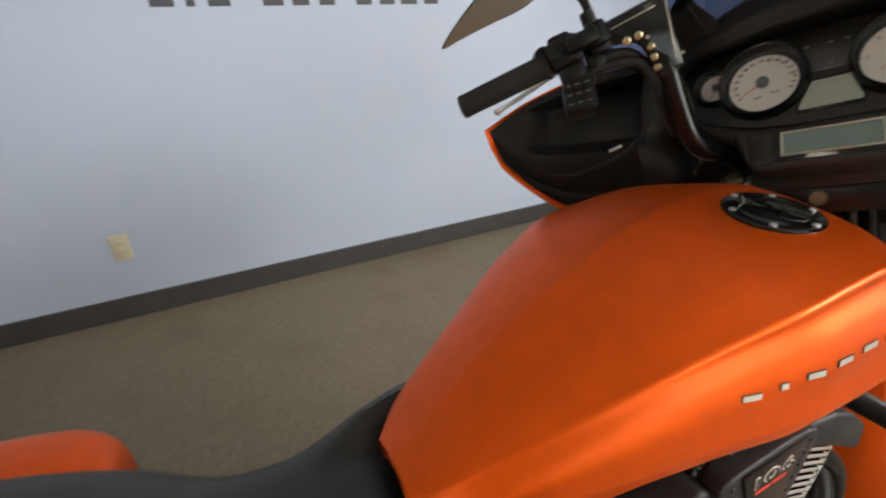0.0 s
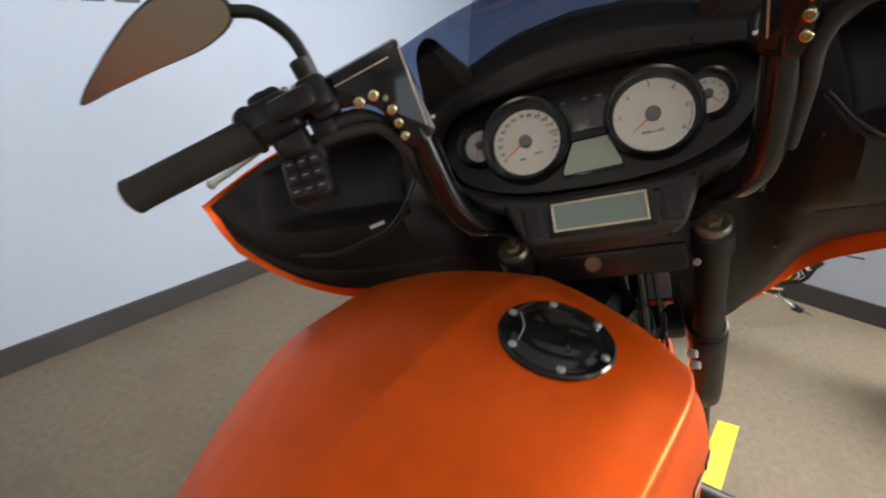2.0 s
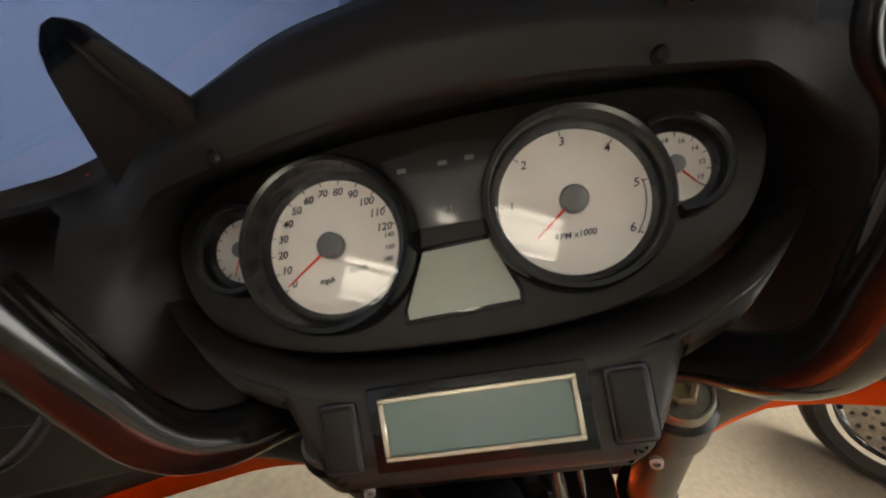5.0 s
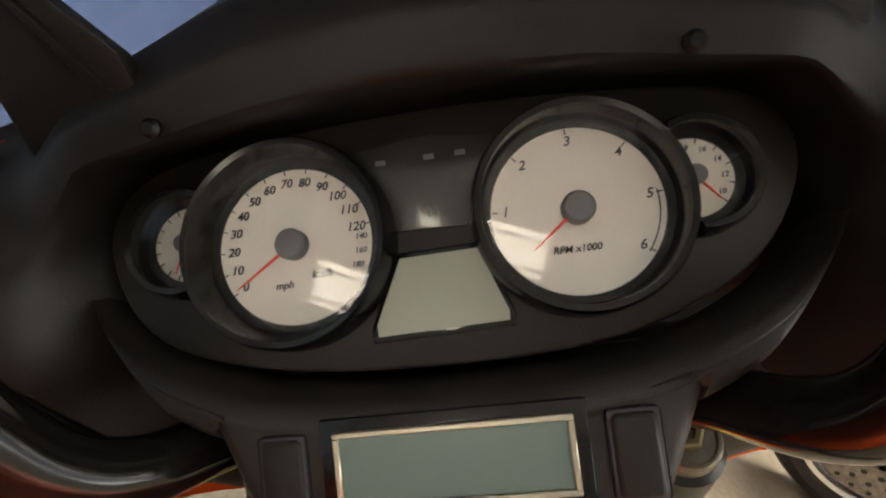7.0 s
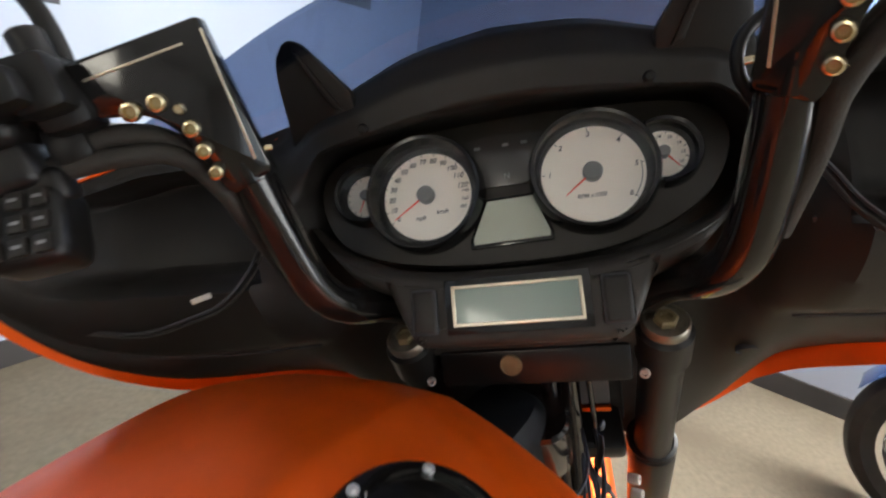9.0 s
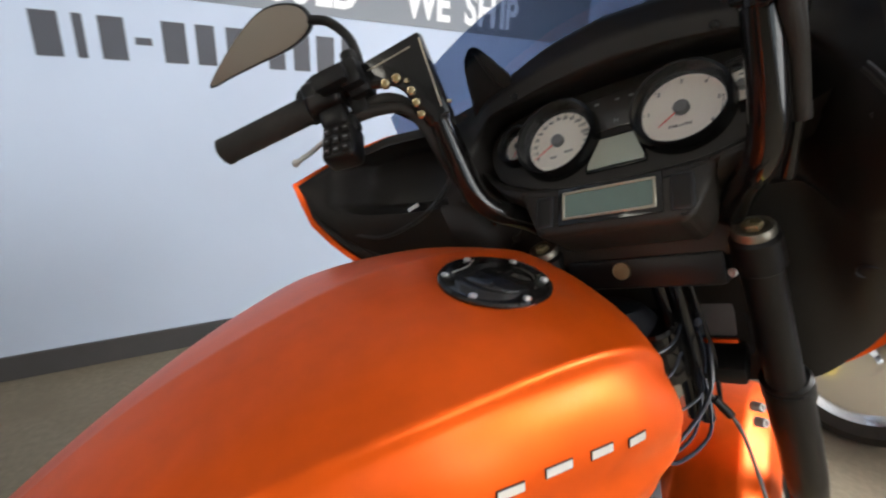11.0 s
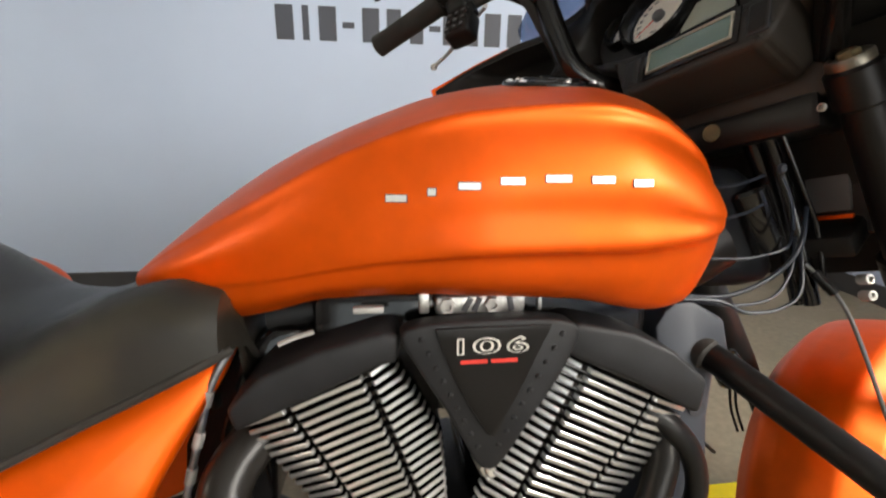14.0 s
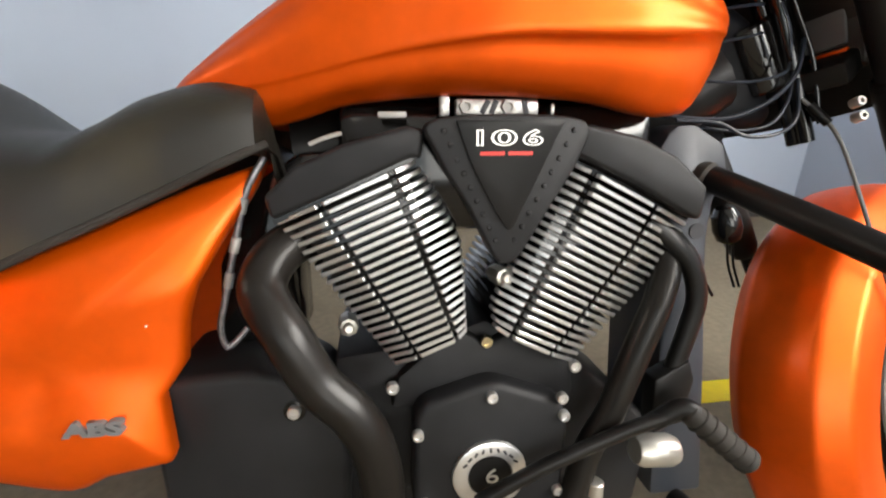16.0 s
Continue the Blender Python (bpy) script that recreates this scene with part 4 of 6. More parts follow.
for pts, r in (([(0.975, -0.036, 0.925), (0.993, -0.036, 0.894), (1.012, -0.036, 0.85), (1.03, -0.036, 0.80), (1.062, -0.034, 0.70)], 0.0105),
               ([(0.982, -0.014, 0.925), (1.002, -0.014, 0.886), (1.020, -0.016, 0.845), (1.038, -0.018, 0.80), (1.068, -0.018, 0.70)], 0.0115),
               ([(0.97, -0.055, 0.92), (1.0, -0.058, 0.86), (1.03, -0.060, 0.80), (1.05, -0.055, 0.72)], 0.0032)):
    steer_part("cable", tube(pts, r, 16), HOSE, top_clamp, "glossy black cable sleeve")

# ---- handlebar ----
RED_SWITCH = material("dull_red_plastic", (0.16, 0.012, 0.008), 0.5)
MIRROR = material("tinted_mirror", (0.42, 0.38, 0.32), 0.28, 1.0)
for s in (-1, 1):
    def q(x, y, z):
        return Vector((x, y * s, z))
    riser = steer_part("handlebar_riser", tube([q(0.968, 0.108, 0.998), q(0.926, 0.130, 1.027), q(0.878, 0.151, 1.047), q(0.852, 0.163, 1.072), q(0.834, 0.169, 1.115), q(0.806, 0.174, 1.195)], 0.0168, 28), GLOSS_BLACK, None, "gloss black handlebar riser")
    # gusset box between riser and bar
    o = q(0.786, 0.166, 1.263)
    d1 = (q(0.745, 0.262, 1.238) - o).normalized()
    d2 = (q(0.808, 0.165, 1.185) - o).normalized()
    nb = d1.cross(d2).normalized()
    if nb.x > 0:
        nb = -nb
    gm = Matrix((d1, d2, nb)).transposed().to_4x4()
    gm.translation = o
    out = [(-0.004, -0.013), (0.082, -0.013)] + curve2([(0.088, -0.002), (0.086, 0.014), (0.070, 0.022), (0.050, 0.028), (0.036, 0.044), (0.028, 0.072), (0.023, 0.090), (0.018, 0.096)], 3, closed=False) + [(-0.010, 0.090), (-0.011, 0.084)]
    gus = steer_part("bar_gusset", prism(out, 0.026, gm @ Matrix.Translation((0, 0, -0.014)), 0.0025, 2), GLOSS_BLACK, riser, "black bolted handlebar gusset")
    for a, b, r in ((0.0551, 0.0228, 0.0064), (0.0388, 0.0233, 0.0062), (0.0264, 0.0447, 0.0058), (0.0252, 0.0603, 0.0056), (0.0239, 0.0759, 0.0054)):
        steer_part("bolt", moved(lathe([(r * 0.42, 0.0015), (r * 0.48, 0.0045), (r * 0.62, 0.0062), (r * 0.85, 0.0058), (r, 0.0040), (r, 0)], 24), gm @ Matrix.Translation((a, b, 0.0115))), BRASS, riser, "brass-tinted socket bolt")
        steer_part("socket", moved(lathe([(0, 0.0022), (r * 0.48, 0.0022), (r * 0.48, 0.001)], 6), gm @ Matrix.Translation((a, b, 0.0115))), SHADED_BRASS, riser)
    steer_part("riser_collar", moved(lathe([(0.0168, -0.010), (0.0186, -0.009), (0.0186, 0.006), (0.0168, 0.007)], 28), frame_at(q(0.8115, 0.1738, 1.182), q(-0.023, 0.009, 0.085))), GLOSS_BLACK, riser)
    for p, r in ((q(0.797, 0.1725, 1.1870), 0.0052), (q(0.808, 0.1585, 1.1925), 0.0046)):
        steer_part("lock_nut", moved(merged(lathe([(0, 0.006), (r * 0.5, 0.006), (r * 0.8, 0.004), (r, 0.002), (r, -0.002), (0, -0.002)], 6), box(-0.009, -0.002, -0.002, 0.009, 0.002, 0.001, 0.0006)), frame_at(p, (-0.8, -0.3 * s, 0.4))), BRASS, riser, "small brass-tinted clamp nut")
    steer_part("spacer", moved(lathe([(0, 0.006), (0.0026, 0.006), (0.0038, 0.004), (0.0038, 0)], 12), gm @ Matrix.Translation((0.0279, 0.0313, 0.0115))), BRASS, riser)
    steer_part("gusset_line", moved(box(0.010, -0.0025, 0.0112, 0.072, -0.0010, 0.0128, 0.0004), gm), PALE_GOLD, riser, "thin pale line near the gusset's top")
    # pale strip standing in for the highlight on the bevel
    steer_part("gusset_highlight", moved(box(-0.0042, -0.006, 0.0095, -0.0022, 0.078, 0.0124, 0.0006), gm), PALE_GOLD, riser, "painted highlight along the gusset's bevel")
    steer_part("handlebar", tube([q(0.755, 0.236, 1.247), q(0.738, 0.283, 1.233), q(0.721, 0.318, 1.221)], 0.0160, 16, 4), SATIN_BLACK, riser)
    grip = steer_part("grip", rod(q(0.724, 0.312, 1.2225), q(0.657, 0.439, 1.191), 0.0185, 0.0185, 28, 0.004), RUBBER, None, "black rubber grip")
    gd = (q(0.657, 0.439, 1.191) - q(0.724, 0.312, 1.2225)).normalized()
    steer_part("grip_flange", moved(lathe([(0.0184, -0.004), (0.0215, -0.003), (0.0215, 0.002), (0.0184, 0.003)], 24), frame_at(q(0.721, 0.318, 1.221), gd)), RUBBER, grip)
    steer_part("grip_end", moved(lathe([(0.0186, -0.006), (0.0192, -0.004), (0.0192, 0.002), (0.0150, 0.0045), (0, 0.005)], 24), frame_at(q(0.657, 0.439, 1.191), gd)), RUBBER, grip)
    # switch housing and controls
    c = q(0.728, 0.291, 1.230)
    hm = frame_at(c, gd, (0, 0, 1))
    house = steer_part("switch_housing", merged(moved(box(-0.024, -0.021, -0.026, 0.023, 0.021, 0.024, 0.009, 3), hm), moved(box(-0.018, 0.014, -0.018, 0.012, 0.029, 0.017, 0.007, 3), hm)), SATIN_BLACK, riser, "black switch housing")
    steer_part("housing_seam", moved(box(-0.0246, -0.0012, -0.0255, 0.0236, 0.0002, 0.0235), hm), INK, house)
    steer_part("lower_shell", moved(merged(box(-0.020, -0.046, -0.022, 0.014, -0.014, 0.016, 0.008, 3), box(-0.014, -0.060, -0.030, 0.010, -0.036, 0.006, 0.007, 3)), hm), SATIN_BLACK, house)
    steer_part("switch_knob", moved(lathe([(0, 0.017), (0.009, 0.016), (0.013, 0.012), (0.0145, 0.002), (0.0135, -0.010), (0, -0.012)], 18), hm @ Matrix.Translation((-0.010, 0.012, 0.029)) @ Matrix.Rotation(radians(-70), 4, "Y")), SATIN_BLACK, house, "round black switch knob")
    steer_part("switch", moved(box(-0.012, 0.027, 0.000, -0.003, 0.0315, 0.008, 0.002), hm), RED_SWITCH, house, "dull red rocker switch")
    for a, b, e in ((-0.024, 0.004, -0.010), (-0.024, 0.010, 0.008), (-0.024, -0.010, 0.004), (-0.021, -0.026, -0.004)):
        steer_part("switch", moved(box(a - 0.006, b - 0.0035, e - 0.006, a + 0.001, b + 0.0035, e + 0.006, 0.0015), hm), DARK_PLASTIC, house)
        steer_part("switch_mark", moved(box(a - 0.0064, b - 0.0008, e - 0.002, a - 0.0058, b + 0.0008, e + 0.002), hm), PALE_METAL, house)
    perch = steer_part("lever_perch", merged(moved(box(-0.016, -0.015, -0.064, 0.036, 0.019, -0.034, 0.007, 2), hm), moved(box(0.010, -0.010, -0.050, 0.050, 0.012, -0.004, 0.006, 2), hm), moved(rod((0, 0.012, -0.049), (0, 0.040, -0.049), 0.0105, n=18), hm)), SATIN_BLACK, riser, "black clutch lever perch")
    for a, b, c in ((-0.017, 0.010, -0.042), (-0.017, -0.008, -0.042), (-0.017, 0.010, -0.057)):
        steer_part("perch_screw", moved(lathe([(0, 0.003), (0.0022, 0.003), (0.0034, 0.0015), (0.0034, -0.001)], 10), hm @ Matrix.Translation((a, b, c)) @ Matrix.Rotation(radians(-90), 4, "Y")), PALE_METAL, perch)
    steer_part("cable_adjuster", merged(rod(q(0.768, 0.262, 1.222), q(0.776, 0.232, 1.217), 0.0052), rod(q(0.776, 0.234, 1.217), q(0.779, 0.222, 1.215), 0.0036)), PALE_METAL, perch, "bright cable adjuster")
    steer_part("lever", tube([q(0.800, 0.300, 1.225), q(0.800, 0.350, 1.216), q(0.795, 0.42, 1.195), q(0.783, 0.462, 1.181)], 0.0055, 10, 6, flat=0.7), PALE_METAL, riser, "pale metal clutch lever")
    steer_part("lever_ball", moved(lathe([(0, -0.007), (0.005, -0.005), (0.007, 0), (0.005, 0.005), (0, 0.007)], 12), Matrix.Translation(q(0.783, 0.463, 1.1805))), PALE_METAL, riser)
    for k, (a, b) in enumerate(((-0.026, 0.0), (-0.020, -0.030), (0.0, -0.022))):
        steer_part("screw", moved(lathe([(0, 0.003), (0.003, 0.003), (0.0042, 0.0015), (0.0042, 0)], 10), hm @ Matrix.Translation((a, 0.020, b)) @ Matrix.Rotation(radians(-90), 4, "Y")), ALU, riser)
    steer_part("lever_clamp", merged(moved(box(-0.018, -0.024, -0.066, 0.018, 0.018, -0.034, 0.008, 2), hm), moved(box(-0.022, -0.040, -0.052, 0.004, -0.012, -0.026, 0.006, 2), hm)), SATIN_BLACK, riser, "black clutch lever clamp")
    for dy in (0.0, 0.013):
        steer_part("cable", tube([q(0.745, 0.272, 1.196), q(0.765, 0.238 - dy * 0.5, 1.213 - dy), q(0.785, 0.212 - dy * 0.5, 1.208 - dy), q(0.802, 0.196 - dy * 0.4, 1.180 - dy), q(0.825, 0.192, 1.135), q(0.862, 0.188, 1.08)], 0.0075, 10), RUBBER, riser, "black cable bundle")
    # mirror
    mp = [(0.663, 0.467, 1.290), (0.672, 0.425, 1.324), (0.69, 0.375, 1.357), (0.704, 0.340, 1.366), (0.725, 0.312, 1.360), (0.738, 0.306, 1.342), (0.735, 0.315, 1.326), (0.722, 0.345, 1.312), (0.70, 0.39, 1.304), (0.68, 0.435, 1.296)]
    P = [q(*v) for v in mp]
    cen = sum(P, Vector()) / len(P)
    ex = (P[0] - P[5]).normalized()
    nz = ex.cross(P[3] - cen).normalized()
    if nz.x > 0:
        nz = -nz
    ey = nz.cross(ex)
    mm = Matrix((ex, ey, nz)).transposed().to_4x4()
    mm.translation = cen
    flat = [((p - cen).dot(ex), (p - cen).dot(ey)) for p in P]
    ring = curve2(flat, 4)
    mir = steer_part("mirror", prism(ring, 0.013, mm @ Matrix.Translation((0, 0, -0.013)), 0.003, 2), SATIN_BLACK, riser, "black teardrop mirror housing")
    steer_part("mirror_glass", prism([(x * 0.95, y * 0.92) for x, y in ring], 0.001, mm @ Matrix.Translation((0, 0, 0.0003))), MIRROR, riser, "tinted mirror glass")
    steer_part("mirror_stem", tube([q(0.735, 0.308, 1.340), q(0.752, 0.288, 1.333), q(0.766, 0.268, 1.305), q(0.768, 0.258, 1.265), q(0.762, 0.256, 1.245)], 0.0065, 12), SATIN_BLACK, riser)
    # cables
    steer_part("cable", tube([q(0.770, 0.262, 1.222), q(0.800, 0.220, 1.195), q(0.835, 0.195, 1.16), q(0.865, 0.188, 1.10), q(0.90, 0.17, 1.03)], 0.006, 10), GLOSS_BLACK, riser, "black control cable")
    if s < 0:
        steer_part("cable", tube([q(0.80, 0.20, 1.23), q(0.84, 0.180, 1.223), q(0.84, 0.160, 1.208), q(0.84, 0.158, 1.187), q(0.84, 0.167, 1.168), q(0.85, 0.175, 1.14)], 0.0042, 10), SATIN_BLACK, riser, "thin black cable arching beside the fairing")
# keypad pod under the left grip
km = frame_at((0.727, 0.274, 1.163), (-0.80, -0.34, 0.40), (0.2, 0.15, 1))
keypad = steer_part("audio_control", moved(merged(box(-0.024, -0.026, -0.024, 0.024, 0.026, 0.012, 0.009, 3), box(-0.012, 0.015, -0.02, 0.012, 0.05, 0.0, 0.005)), km), SATIN_BLACK, None, "small black audio keypad with pale marked keys")
for i in (-1, 0, 1):
    for j in (-1, 0, 1):
        steer_part("key", moved(box(-0.0052, -0.0058, 0.010, 0.0052, 0.0058, 0.0145, 0.0015), km @ Matrix.Translation((0.0135 * i, 0.015 * j, 0))), BLACK_PLASTIC, keypad)
        steer_part("key_mark", moved(box(-0.0026, -0.001, 0.0143, 0.0026, 0.001, 0.0149), km @ Matrix.Translation((0.0135 * i, 0.015 * j, 0))), GREY_INK, keypad)

# ---- seat, covers and bags ----
s_top = smooth_table((-0.75, -0.5, -0.32, -0.15, -0.05, 0.06, 0.12, 0.17, 0.225, 0.29, 0.335, 0.352), (0.83, 0.87, 0.875, 0.845, 0.80, 0.727, 0.722, 0.742, 0.772, 0.786, 0.782, 0.772))
s_low = smooth_table((-0.75, -0.3, 0.081, 0.136, 0.252, 0.329, 0.352), (0.62, 0.575, 0.588, 0.610, 0.662, 0.698, 0.708))
s_wid = smooth_table((-0.75, -0.4, -0.1, 0.1, 0.22, 0.3, 0.345, 0.352), (0.14, 0.19, 0.205, 0.185, 0.164, 0.160, 0.152, 0.142))
s_dip = smooth_table((-0.2, 0.13, 0.19, 0.24, 0.30, 0.352), (0.0, 0.0, 0.022, 0.055, 0.075, 0.085))


def seat_fn(u, v):
    x = -0.75 + 1.118 * u
    a = math.pi * (v - 0.5)
    w, zt, zl = s_wid(x), s_top(x), s_low(x)
    c, s = math.sin(a), math.cos(a)
    y = w * math.copysign(abs(c) ** ease(x, (0.15, 0.30), (0.72, 0.70)), c)
    z = zl + (zt - zl) * max(0, s) ** 0.50
    if u > 0.975:
        k = (u - 0.975) / 0.025
        mid = (zt + zl) / 2
        x = -0.75 + 1.118 * 0.975 + 0.016 * math.sin(k * math.pi / 2)
        y, z = y * math.cos(k * math.pi / 2), mid + (z - mid) * math.cos(k * math.pi / 2)
    nose = min(1, max(0, (0.108 - abs(y)) / 0.03)) * s_dip(x)
    return Vector((x, MID + y, z - nose))


seat = part("seat", thick(sheet(seat_fn, 160, 40), 0.006), LEATHER, bike, "black vinyl saddle with a raised pillion")
for sgn in (-1, 1):
    line = []
    for k in range(40):
        x = -0.55 + 0.9 * k / 39
        line.append((x, MID + sgn * (s_wid(x) * 0.985 + 0.002), s_low(x) + 0.003))
    part("piping", tube(line, 0.005, 8, 1), RUBBER, seat, "black seat piping")



def side_cover(s):
    """A bulged cover below the seat, drawn in towards its upper tip."""
    outl = curve2([(0.335, 0.690), (0.318, 0.650), (0.281, 0.590), (0.255, 0.535), (0.243, 0.470)], 5, closed=False)
    outl += [(0.221, 0.438), (0.228, 0.372), (0.224, 0.362)] + curve2([(0.16, 0.352), (0.12, 0.338), (0.06, 0.356), (-0.06, 0.40), (-0.22, 0.47), (-0.30, 0.54)], 3, closed=False)
    outl += [(-0.30, 0.575), (-0.1, 0.572), (0.02, 0.575), (0.085, 0.590), (0.14, 0.612), (0.255, 0.662)]
    bm = bmesh.new()
    cx, cz = 0.11, 0.50
    rings = []
    for f, bul in ((1.0, 0.0), (1.0, 0.012), (0.985, 0.018), (0.94, 0.023), (0.85, 0.027), (0.7, 0.031), (0.5, 0.034), (0.3, 0.036), (0.1, 0.037)):
        ring = []
        for x, z in outl:
            X, Z = cx + (x - cx) * f, cz + (z - cz) * f
            base = 0.115 + 0.02 * ease(X, (-0.3, 0.1), (1, 0)) - 0.075 * max(0, (Z - 0.56) / 0.13) * ease(X, (0.1, 0.3), (0, 1)) + 0.02 * ease(Z, (0.38, 0.43, 0.45, 0.47), (1.2, 1, 0.2, 0))
            ring.append(bm.verts.new((X, (base + bul) * s + MID * (0.3 if s < 0 else 1), Z)))
        rings.append(ring)
    n = len(outl)
    for a, b in zip(rings, rings[1:]):
        for k in range(n):
            bm.faces.new((a[k], a[(k + 1) % n], b[(k + 1) % n], b[k]))
    bm.faces.new(rings[-1])
    bm.faces.new(rings[0][::-1])
    return bm


for s in (-1, 1):
    cov = part("side_cover", side_cover(s), ORANGE, bike, "orange side cover below the seat", angle=50)
    if s < 0:
        lettering("ABS", 0.0215, Matrix(((1.55, 0, 0, 0.163), (0, 0, -1, -0.1590), (0, 1, 0, 0.4215), (0, 0, 0, 1))) @ Matrix.Rotation(radians(-2), 4, "Z"), 0.004, HUB, cov, "lettering", shear=0.0, bold=0.0011)
        part("stone_chip", moved(lathe([(0, 0.001), (0.0012, 0.0008), (0.0015, 0)], 8), frame_at((0.216, -0.135, 0.522), (0, -1, 0))), SILVER, cov)


def bag(u, v):
    """A long rounded pannier."""
    a, b = math.pi * (u - 0.5), 2 * math.pi * v
    r = abs(math.cos(a)) ** 0.35
    x = -0.45 + 0.36 * math.copysign(abs(math.sin(a)) ** 0.6, math.sin(a))
    cy, cz = math.cos(b), math.sin(b)
    return Vector((x, 0.115 * r * math.copysign(abs(cy) ** 0.5, cy), 0.52 + 0.06 * (x < -0.45) * 0 + 0.165 * r * math.copysign(abs(cz) ** 0.5, cz)))


for s in (-1, 1):
    part("saddlebag", moved(sheet(bag, 28, 32, wrap=True), Matrix.Translation((0, 0.30 * s + MID, 0.05))), ORANGE, bike, "orange hard saddlebag")
part("rear_fender", moved(sheet(lambda u, v: Vector((-0.75 + 0.40 * math.cos(radians(-10 + 190 * u)), (v - 0.5) * 0.24, 0.33 + (0.40 - 0.06 * abs(2 * v - 1) ** 3) * math.sin(radians(-10 + 190 * u)))), 30, 12), Matrix.Translation((0, MID, 0))), ORANGE, bike)
RS = Matrix.Translation((-0.72, MID, 0.325)) @ Matrix.Rotation(radians(90), 4, "X")
rw = part("rear_wheel", moved(lathe([(0.0, -0.06), (0.06, -0.06), (0.08, -0.02), (0.19, -0.03), (0.225, -0.08), (0.23, 0), (0.225, 0.08), (0.19, 0.03), (0.08, 0.02), (0.06, 0.06), (0, 0.06)], 40), RS), SATIN_BLACK, bike)
part("tyre", moved(lathe([(0.225, -0.085), (0.27, -0.10), (0.31, -0.07), (0.325, 0), (0.31, 0.07), (0.27, 0.10), (0.225, 0.085)], 48), RS), RUBBER, rw)
part("side_stand", tube([(0.55, 0.17, 0.20), (0.50, 0.27, 0.12), (0.46, 0.355, 0.055)], 0.013, 12), SATIN_BLACK, bike)

# ---- engine ----
def side_plate(outline, y, depth, bevel=0.0, seg=2):
    """A plate with that outline in x and z; its outer face at y, its depth inwards."""
    return prism(outline, depth, Matrix(((1, 0, 0, 0), (0, 0, 1, y), (0, 1, 0, 0), (0, 0, 0, 1))), bevel, seg)


FIN_SHAPE = [(-0.05, 0.028), (-0.04, 0.014), (0.27, 0.001), (0.285, 0.006), (0.315, 0.006), (0.33, 0.0), (0.82, -0.004), (0.835, 0.004), (0.875, 0.004), (0.89, -0.001), (1.02, 0.010), (1.05, 0.022), (1.06, 0.08), (1.06, 0.21), (-0.05, 0.21), (-0.05, 0.06)]


def cylinder(name, near, far, slope, y_face, label):
    """A bank of parallel cooling fins between two side edges, given as lines in x and z from top to bottom."""
    def at(edge, level):
        lv = [z - slope * x for x, z in edge]
        return Vector((float(np.interp(level, lv[::-1], [x for x, _ in edge][::-1])), 0, float(np.interp(level, lv[::-1], [z for _, z in edge][::-1]))))
    ends = [Vector((x, 0, z)) for x, z in (near[0], far[0], far[-1], near[-1])]
    mid = sum(ends, Vector()) / 4
    body = part(name, side_plate([(p.x + (mid.x - p.x) * 0.08, p.z + (mid.z - p.z) * 0.05) for p in ends], y_face + 0.016, 0.17, 0.004), GLOSS_BLACK, bike, label)
    n = 21
    hi, lo = near[0][1] - slope * near[0][0], near[-1][1] - slope * near[-1][0]
    for k in range(n):
        t = k / (n - 1)
        a, b = at(near, hi + (lo - hi) * t), at(far, hi + (lo - hi) * t)
        plain = ends[1].lerp(ends[2], t)
        e = (b - a).normalized()
        ln = (plain - a).dot(e)
        more = max(0, (b - a).length - ln)
        up = Vector((-e.z, 0, e.x))
        if up.z < 0:
            up = -up
        m = Matrix((e, Vector((0, 1, 0)), up)).transposed().to_4x4()
        m.translation = a + Vector((0, y_face, 0)) - up * 0.003
        fin = part("cooling_fin", prism([(s * ln + (more if s > 0.95 else 0), y) for s, y in FIN_SHAPE], 0.0053, m, 0.0008, 1), ALU, body, "", angle=30)
        fin.data.materials.append(GLOSS_BLACK)
        for p in fin.data.polygons:
            s = (Vector(p.center) - a).dot(e) / ln
            y = p.center[1] - y_face
            if abs(Vector(p.normal).dot(up)) > 0.8 or y > 0.03 or (0.283 < s < 0.317 and y > 0.004) or (0.833 < s < 0.877 and y > 0.002):
                p.material_index = 1
    return body


cyl_r = cylinder("rear_cylinder", [(0.358, 0.626), (0.481, 0.445)], [(0.500, 0.688), (0.523, 0.656), (0.540, 0.627), (0.556, 0.595), (0.561, 0.548), (0.565, 0.483)], 0.42, -0.118, "rear cylinder with bright machined cooling fins")
cyl_f = cylinder("front_cylinder", [(0.845, 0.609), (0.822, 0.565), (0.762, 0.494), (0.705, 0.432)], [(0.697, 0.686), (0.660, 0.614), (0.621, 0.547), (0.603, 0.514), (0.608, 0.483)], -0.5, -0.118, "front cylinder with bright machined cooling fins")

heads = [
    ("rear_rocker_cover", [(0.352, 0.630), (0.345, 0.655), (0.378, 0.686), (0.430, 0.709), (0.498, 0.728), (0.517, 0.724), (0.512, 0.694), (0.500, 0.694), (0.430, 0.663)]),
    ("front_rocker_cover", [(0.690, 0.694), (0.690, 0.724), (0.702, 0.729), (0.765, 0.715), (0.815, 0.691), (0.857, 0.655), (0.853, 0.618), (0.845, 0.616), (0.775, 0.655)]),
]
for nm, o in heads:
    h = part(nm, side_plate(o, -0.130, 0.19, 0.006, 3), ENGINE_GREY, bike, "satin black rocker cover")
part("head_gasket", side_plate([(0.350, 0.622), (0.505, 0.690), (0.508, 0.697), (0.347, 0.632)], -0.108, 0.16), GLOSS_BLACK, cyl_r)
part("head_gasket", side_plate([(0.688, 0.690), (0.848, 0.613), (0.853, 0.622), (0.690, 0.699)], -0.108, 0.16), GLOSS_BLACK, cyl_f)

